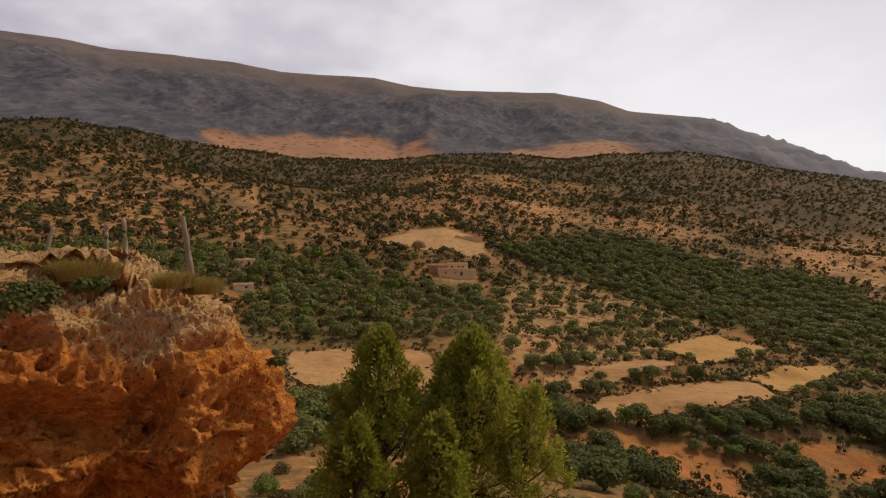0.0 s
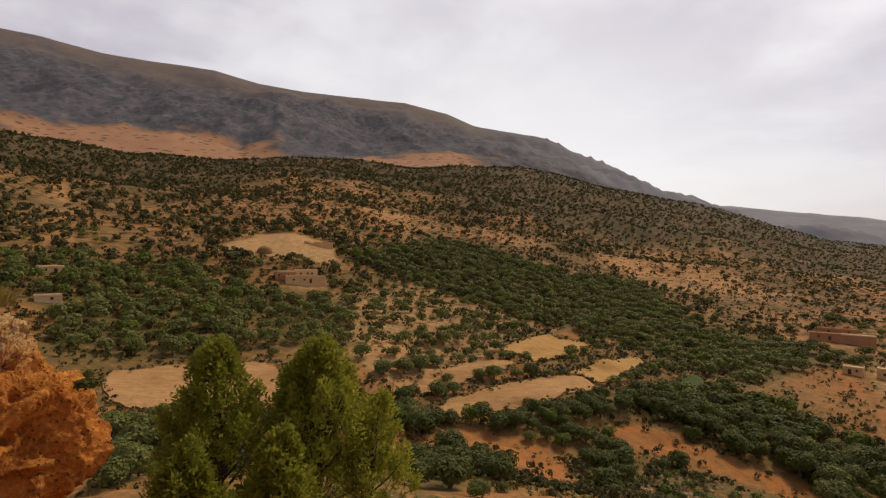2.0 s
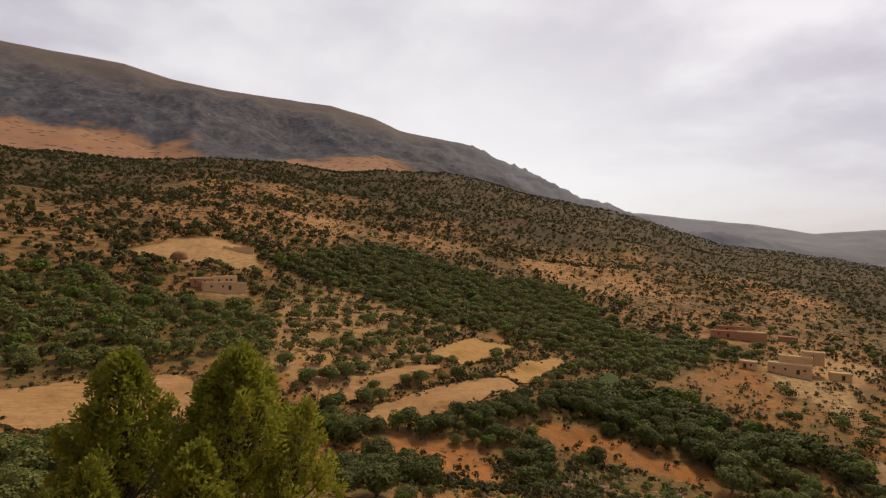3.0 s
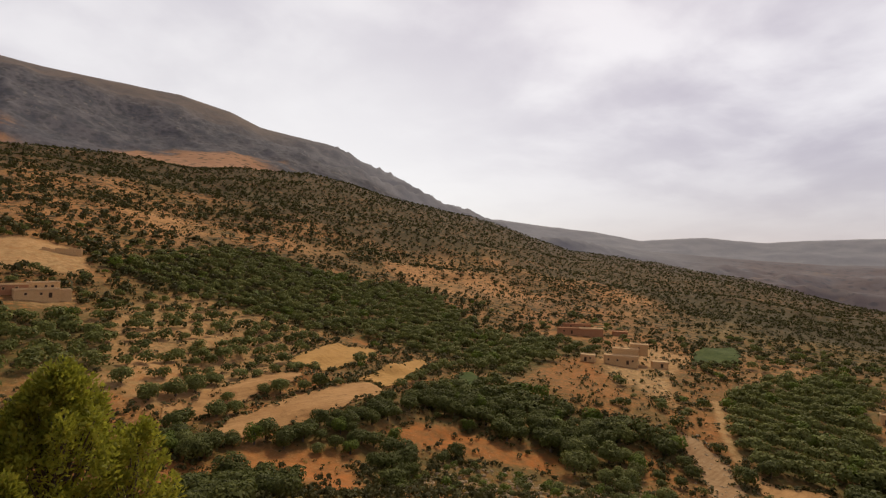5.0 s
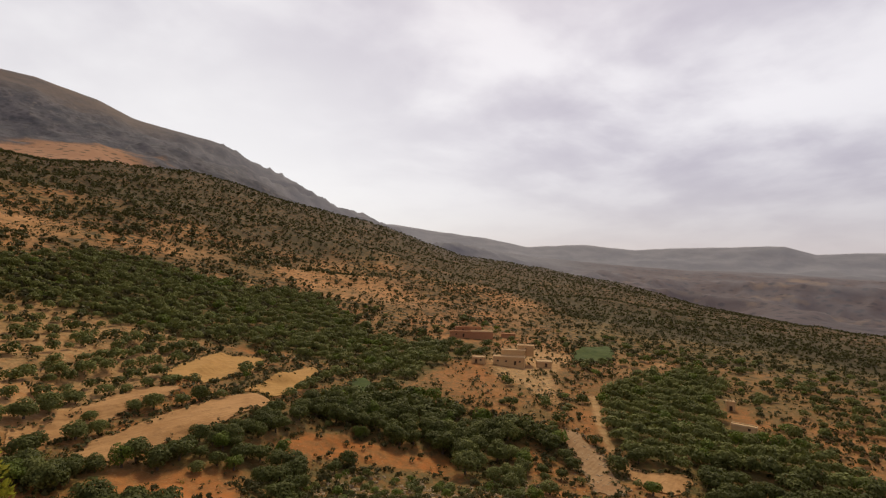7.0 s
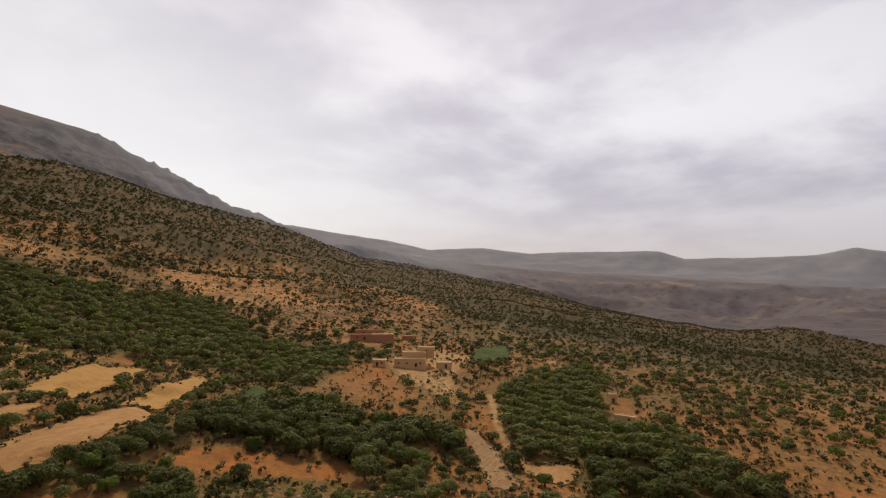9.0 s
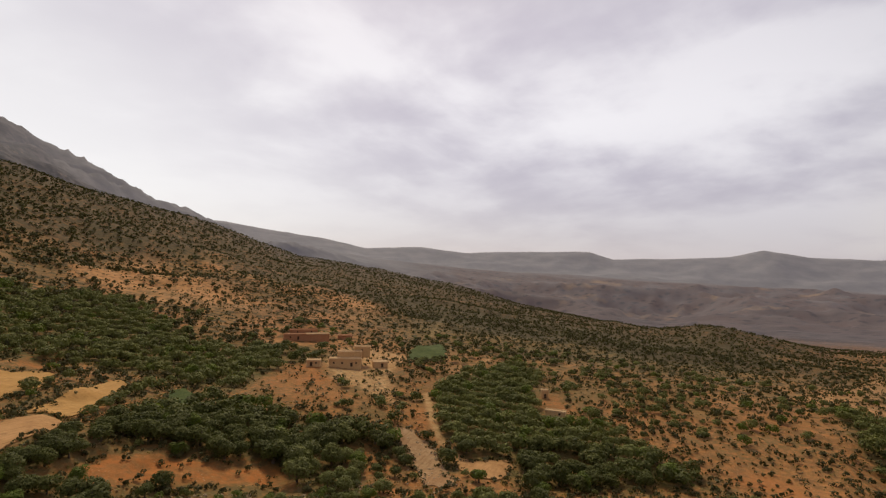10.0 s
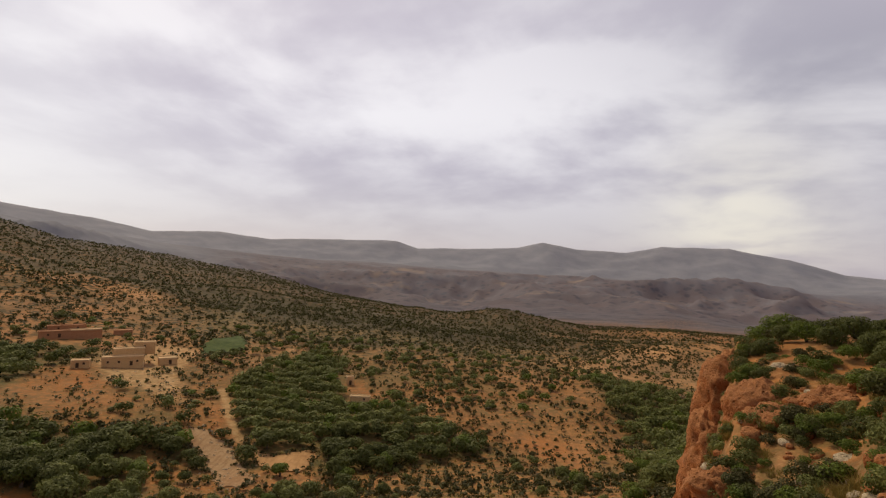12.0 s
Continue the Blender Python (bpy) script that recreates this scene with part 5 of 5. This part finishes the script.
# ---- the red cliff at the shoulder of the hill ----
set_rock(116.9, 66, -5.6, (2.3, 6.0, 8.0), 3, CLIFF, "steep red cliff at the shoulder of the hill", -8, "cliff", 4)
set_rock(115.2, 61, -1.0, (2.0, 4.0, 6.5), 5, CLIFF, "broken red rock buttress below the cliff", 12, "cliff", -5)
set_rock(119.4, 47, -1.6, (2.4, 2.4, 2.6), 7, CLIFF, "red rock knob below the cliff", 20)
set_rock(121.6, 43, -1.4, (2.8, 1.8, 1.8), 9, CLIFF, "broad red rock knob among shrubs", -15)
set_rock(125.2, 46, -1.3, (2.6, 2.0, 1.7), 23, CLIFF, "red rock hump among shrubs", 35)
set_rock(117.0, 36, -1.0, (2.4, 1.8, 1.5), 11, CLIFF, "weathered orange boulder at the drop", 10)
set_rock(121.3, 54, -0.3, (1.3, 0.9, 0.6), 17, PALE_ROCK, "pale grey slab among bushes", 0)
set_rock(-18.5, 32, -0.5, (1.8, 1.4, 0.8), 19, PALE_ROCK, "pale rock ledge on the slope below", 30)

r2 = np.random.default_rng(12)
RUBBLE = [boulder(60 + s, (0.5, 0.4, 0.32), PALE_ROCK if s == 3 else CLIFF, 0.3, (14, 20)) for s in range(4)]
for k in range(230):
    az, dist = r2.uniform(114.5, 132), r2.uniform(24, 48)
    x, y = dist * math.sin(radians(az)), dist * math.cos(radians(az))
    ob = new("stone", RUBBLE[k % 4])
    s = r2.uniform(0.35, 1.4) * (1.3 if k % 9 == 0 else 0.65)
    ob.matrix_basis = Matrix.LocRotScale((x, y, float(height(x, y)[0]) + 0.02), Euler((0, 0, r2.uniform(0, 6))), (s, s, s))
    tagged(ob, "loose stone lying on red earth", "stone", "stones on the shoulder")
SHRUBS = []
for s in range(4):
    v, f = crown(400 + s, 9, 900, 1.25, 1.7, 0.09, -0.1)
    SHRUBS.append(np_mesh("shrub", v, f, (OAK, SCRUB, OLIVE, FRESH)[s]))
TOPS = [tree_kind(440 + s, (OAK, FRESH)[s], ("dark evergreen oak on top of the cliff", "fresh green bushy tree on top of the cliff")[s], 2.6, 4.4, 2800, "cliff-top trees", "cliff_tree", 0.12, "tree") for s in range(2)]
first = set()
spots = [(118.4, 60, 0.42, 0), (119.2, 64, 0.48, 1), (120.8, 66, 0.66, 1), (119.8, 58, 0.5, 0), (122.4, 66, 0.42, 0), (123.9, 68, 0.42, 0), (125.3, 66, 0.42, 0), (126.8, 68, 0.45, 0), (128.2, 64, 0.45, 0),
         (129.8, 66, 0.45, 0), (131.4, 62, 0.45, 0), (124.6, 58, 0.4, 0), (126.2, 60, 0.45, 0), (127.6, 56, 0.45, 0), (122.8, 60, 0.4, 1), (121.0, 61, 0.45, 0), (118.6, 53, 0.42, 1), (117.8, 56, 0.42, 0), (129.2, 52, 0.5, 0), (127.9, 44, 0.4, 0)]
for k, (az, dist, s, sort) in enumerate(spots):
    x, y = dist * math.sin(radians(az)), dist * math.cos(radians(az))
    s *= 1.4 if az > 122 else 1.1
    m = Matrix.LocRotScale((x, y, float(height(x, y)[0]) - 0.5), Euler((0, 0, r2.uniform(0, 6))), (s, s, s))
    src = TOPS[sort]
    if src in first:
        copy_thing(src, Matrix.Identity(4)).matrix_basis = m
    else:
        first.add(src)
        src.matrix_basis = m
for k in range(290):
    az, dist = r2.uniform(115, 133), r2.uniform(26, 64)
    x, y = dist * math.sin(radians(az)), dist * math.cos(radians(az))
    ob = new("shrub", SHRUBS[k % 4])
    s = r2.uniform(0.25, 0.8)
    ob.matrix_basis = Matrix.LocRotScale((x, y, float(height(x, y)[0]) - 0.1), Euler((0, 0, r2.uniform(0, 6))), (s, s, s))
    tagged(ob, "low green shrub on red earth", "shrub", "shrubs on the shoulder")
for k in range(110):
    az, dist = r2.uniform(113, 132), r2.uniform(22, 50)
    x, y = dist * math.sin(radians(az)), dist * math.cos(radians(az))
    if k < 3:
        TUFT = TUFT + [tuft(50 + k, 0.4, 0.5, 120, STRAW, 0.03)] if k else [tuft(50, 0.4, 0.5, 120, STRAW, 0.02)]
    ob = new("grass_tuft", TUFT[k % len(TUFT)])
    s = r2.uniform(0.6, 1.5)
    ob.matrix_basis = Matrix.LocRotScale((x, y, float(height(x, y)[0])), Euler((0, 0, r2.uniform(0, 6))), (s, s, s))
    tagged(ob, "tuft of dry grass on the red shoulder", "grass tuft", "grass on the shoulder")

# ---- bushes and dry twigs at the foot of the rock ----
for k, (az, dist, s) in enumerate(((-19.5, 40, 0.9), (-17.2, 46, 1.1), (-15.0, 52, 1.0), (-18.6, 58, 1.2), (-13.4, 44, 0.8), (-20.6, 34, 0.7), (-16.1, 36, 0.6), (-12.0, 60, 1.1), (-21.8, 50, 1.0), (11.5, 46, 1.0), (14.0, 56, 1.1), (17.5, 60, 1.2))):
    x, y = dist * math.sin(radians(az)), dist * math.cos(radians(az))
    ob = new("bush", SHRUBS[k % 4])
    ob.matrix_basis = Matrix.LocRotScale((x, y, float(height(x, y)[0]) - 0.1), Euler((0, 0, k * 1.3)), (s, s, s))
    tagged(ob, "green bush on the slope below the rock", "bush", "bushes below the rock")


for k in range(70):
    az, dist = r2.uniform(-22, 58), r2.uniform(42, 98)
    x, y = dist * math.sin(radians(az)), dist * math.cos(radians(az))
    s = r2.uniform(0.5, 1.5)
    ob = new("bush", SHRUBS[k % 4])
    ob.matrix_basis = Matrix.LocRotScale((x, y, float(height(x, y)[0]) - 0.1), Euler((0, 0, k * 1.3)), (s, s, s))
    tagged(ob, "green bush on the slope below the rock", "bush", "bushes below the rock")


def dry_twigs(seed, count, length):
    r = random.Random(seed)
    bm = bmesh.new()
    for _ in range(count):
        a, up = r.uniform(0, 6.28), r.uniform(0.4, 1.2)
        d = Vector((math.cos(a), math.sin(a), up)).normalized() * length * r.uniform(0.5, 1)
        bend = Vector((r.uniform(-.2, .2), r.uniform(-.2, .2), -0.15)) * length
        foot = Vector((r.uniform(-.15, .15), r.uniform(-.15, .15), -0.1))
        tube(bm, [foot, foot + d * 0.5, foot + d + bend], [0.014, 0.010, 0.003], 4)
        if r.random() < 0.7:
            m = foot + d * 0.5
            tube(bm, [m, m + d * 0.3 + Vector((r.uniform(-.25, .25), r.uniform(-.25, .25), 0.1)) * length], [0.008, 0.002], 4)
    return bm


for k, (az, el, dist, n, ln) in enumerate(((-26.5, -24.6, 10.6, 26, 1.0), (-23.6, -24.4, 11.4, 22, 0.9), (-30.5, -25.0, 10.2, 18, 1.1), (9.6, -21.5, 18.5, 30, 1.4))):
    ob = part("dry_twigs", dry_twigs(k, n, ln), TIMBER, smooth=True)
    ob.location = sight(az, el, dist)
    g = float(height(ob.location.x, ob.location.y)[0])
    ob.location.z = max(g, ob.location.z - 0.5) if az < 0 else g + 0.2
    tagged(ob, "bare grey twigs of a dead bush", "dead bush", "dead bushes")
# ---- hamlets of flat-roofed earth houses ----
def box(bm, w, d, h, at=(0, 0, 0), bevel=0.0, wobble=0.0, seed=0):
    """A block w wide, d deep, h high standing on `at` (middle of its front edge); its front looks to -y."""
    rng = random.Random(seed)
    made = bmesh.ops.create_cube(bm, size=1)["verts"]
    for v in made:
        v.co = Vector((v.co.x * w + at[0] + rng.uniform(-wobble, wobble), (v.co.y + 0.5) * d + at[1] + rng.uniform(-wobble, wobble), (v.co.z + 0.5) * h + at[2]))
    if bevel:
        es = list({e for v in made for e in v.link_edges})
        bmesh.ops.bevel(bm, geom=es, offset=bevel, segments=1, affect="EDGES")
    return bm


def house_block(root, w, d, h, at, wall_mat, roof_mat, doors=(), windows=(), seed=0):
    bm = bmesh.new()
    box(bm, w, d, h + 2.5, (at[0], at[1], at[2] - 2.5), 0.10, 0.12, seed)
    wall = part("wall", bm, wall_mat, root)
    bm = bmesh.new()
    # mud roof with a low parapet and eaves
    box(bm, w + 0.35, d + 0.35, 0.28, (at[0], at[1] - 0.17, at[2] + h + 0.003), 0.06, 0.05, seed + 1)
    for dx, dy, ww, dd in ((0, -0.1, w + 0.2, 0.3), (0, d - 0.2, w + 0.2, 0.3), (-w / 2, 0.2, 0.3, d - 0.4), (w / 2, 0.2, 0.3, d - 0.4)):
        box(bm, ww, dd, 0.35, (at[0] + dx, at[1] + dy, at[2] + h + 0.284), 0.05, 0.03, seed + 2)
    part("roof", bm, roof_mat, root, "pale mud-plastered flat roof")
    for x in doors:
        bm = bmesh.new()
        box(bm, 1.25, 0.10, 2.15, (at[0] + x, at[1] - 0.06, at[2]), 0.02)
        door = part("door", bm, SHADE, root, "dark wooden door")
        bm = bmesh.new()
        for dx, z, ww, hh in ((-0.72, 0, 0.18, 2.2), (0.72, 0, 0.18, 2.2), (0, 2.203, 1.62, 0.2)):
            box(bm, ww, 0.16, hh, (at[0] + x + dx, at[1] - 0.12, at[2] + z), 0.02)
        part("frame", bm, wall_mat, door)
    # no hole in the wall: a dark panel stands in for the window's shade
    for x, z in windows:
        bm = bmesh.new()
        box(bm, 0.95, 0.08, 1.0, (at[0] + x, at[1] - 0.05, at[2] + z), 0.02)
        win = part("window", bm, SHADE, root, "small window, a dark panel for its shaded opening")
        bm = bmesh.new()
        for dx, dz, ww, hh in ((-0.55, 0, 0.14, 1.0), (0.55, 0, 0.14, 1.0), (0, 1.003, 1.24, 0.14), (0, -0.143, 1.24, 0.14)):
            box(bm, ww, 0.14, hh, (at[0] + x + dx, at[1] - 0.10, at[2] + z + dz), 0.02)
        part("frame", bm, roof_mat, win)
    return wall


def set_house(x, y, turn, blocks, text, lift=0.0, name="house"):
    """blocks: width, depth, height, place, wall, roof, doors, windows. The house faces the look-out, turned by some degrees."""
    root = new(name)
    root.matrix_basis = pose(x, y, float(height(x, y)[0]) + lift, 0, 0, -math.degrees(math.atan2(x, y)) + turn)
    for k, (w, d, h, at, wm, rm, doors, wins) in enumerate(blocks):
        house_block(root, w, d, h, at, wm, rm, doors, wins, k + 3)
    return tagged(root, text, "house", "earth houses")


set_house(5, 279, 8, (
    (15.5, 6.0, 3.4, (0.5, 0, 0), ADOBE, LIME, (4.4,), ((1.2, 1.3), (-4.0, 1.4))),
    (4.5, 5.0, 3.0, (10.4, 1.0, -0.2), ADOBE, LIME, (0.3,), ()),
    (11.0, 5.0, 3.0, (3.8, 6.6, 3.0), ADOBE, LIME, (), ((0.5, 1.1), (2.8, 1.1), (-3.0, 1.1))),
    (10.5, 5.0, 2.8, (-6.9, 6.4, 2.6), RED_ADOBE, LIME, (), ((-3.2, 1.0), (1.2, 1.1)))),
    "two-storey earth farmhouse with pale flat roofs among olives", 1.2)
set_house(246, 158, -4, (
    (17.0, 5.5, 3.8, (0, 0, 0), ADOBE, LIME, (3.5,), ((-1.5, 1.4), (6.0, 1.5), (-6, 1.5))),
    (13.0, 5.0, 3.4, (2.0, 5.7, 3.3), ADOBE, LIME, (-2.0,), ((3.0, 1.2),)),
    (9.0, 5.0, 3.2, (8.5, 10.8, 5.6), ADOBE, LIME, (), ((0, 1.2),))),
    "stepped tan earth farmhouse on a bare slope", 1.0)
set_house(262, 145, 6, ((8.0, 6.0, 2.6, (0, 0, 0), ADOBE, LIME, (1.0,), ()),), "low tan outbuilding beside the stepped farmhouse", 0.2)
set_house(234, 170, -8, ((7.0, 5.0, 2.8, (0, 0, 0), ADOBE, LIME, (-1.0,), ((1.5, 1.3),)),), "small tan earth house at the grove's edge", 0.2)
set_house(287, 216, 5, (
    (14.0, 6.0, 3.2, (-6, 0, 0), RED_ADOBE, RED_ADOBE, (2.0,), ((-3, 1.3),)),
    (15.0, 6.0, 3.0, (8.6, 0.6, 0.2), RED_ADOBE, LIME, (-3.0, 3.0), ()),
    (18.0, 5.0, 2.8, (0, 7.5, 2.4), RED_ADOBE, RED_ADOBE, (), ((-4, 1.2), (5, 1.2)))),
    "long red earth farmstead at the foot of the hill", 1.0)
set_house(318, 205, 0, ((10.0, 7.0, 2.4, (0, 0, 0), RED_ADOBE, RED_ADOBE, (), ()),), "low red earth animal shelter near the farmstead", 0.1)
set_house(270, 54, 12, ((3.4, 3.0, 3.6, (0, 0, 0), ADOBE, LIME, (0.0,), ()),), "small square tan hut on a bare mound", 0.1)
set_house(243, 44, -10, ((9.0, 3.0, 2.0, (0, 0, 0), ADOBE, LIME, (), ((2.0, 0.7),)),), "low tan wall-like shed below the mound", 0.1)
set_house(-98, 262, 14, ((9.0, 5.0, 2.8, (0, 0, 0), ADOBE, LIME, (1.5,), ((-2, 1.2),)),), "small tan house half hidden by olive trees", 0.2)
set_house(-84, 222, 4, ((8.0, 4.5, 2.4, (0, 0, 0), LIME, LIME, (), ((1, 1.0),)),), "pale flat-roofed shed within the olive grove", 0.2)


def ruined_wall():
    bm = bmesh.new()
    rng = random.Random(6)
    for k in range(9):
        box(bm, 1.92, 0.9, 3.2 + rng.uniform(-0.8, 0.7) + 2, (-8 + 1.95 * k, rng.uniform(0, .1), -2), 0.12, 0.08, k)
    for k in range(5):
        box(bm, 0.9, 1.9, 2.6 + rng.uniform(-0.8, 0.6) + 2, (8.7, 0.95 + 1.95 * k, -2), 0.12, 0.08, k + 20)
    return bm


ruin = part("ruined_wall", ruined_wall(), ADOBE)
ruin.matrix_basis = pose(17, 350, float(height(17, 350)[0]), 0, 0, -2)
tagged(ruin, "broken tan earth wall on the bare plateau", "wall")


def straw_stack(seed, radius, tall):
    bm = bmesh.new()
    bmesh.ops.create_uvsphere(bm, u_segments=28, v_segments=16, radius=1)
    for v in bm.verts:
        n = noise.noise(v.co * 2.2 + Vector((seed, 0, 0))) * 0.14 + noise.noise(v.co * 6) * 0.05
        v.co = Vector((v.co.x * radius * (1 + n), v.co.y * radius * 0.8 * (1 + n), max(v.co.z, -0.2) * tall * (1 + n)))
    return bm


def straw_material():
    k = Mat("old_straw", 0.95)
    g = k.noise(3.0, 6, 0.7)
    k.bump(g, 0.8, 0.2)
    return k.done(k.mix(g, (0.17, 0.085, 0.035), (0.30, 0.17, 0.08)))


stack = part("straw_stack", straw_stack(2, 4.6, 3.6), straw_material(), smooth=True)
stack.location = (-15, 328, float(height(-15, 328)[0]))
tagged(stack, "rounded brown straw stack on the bare plateau", "straw stack")
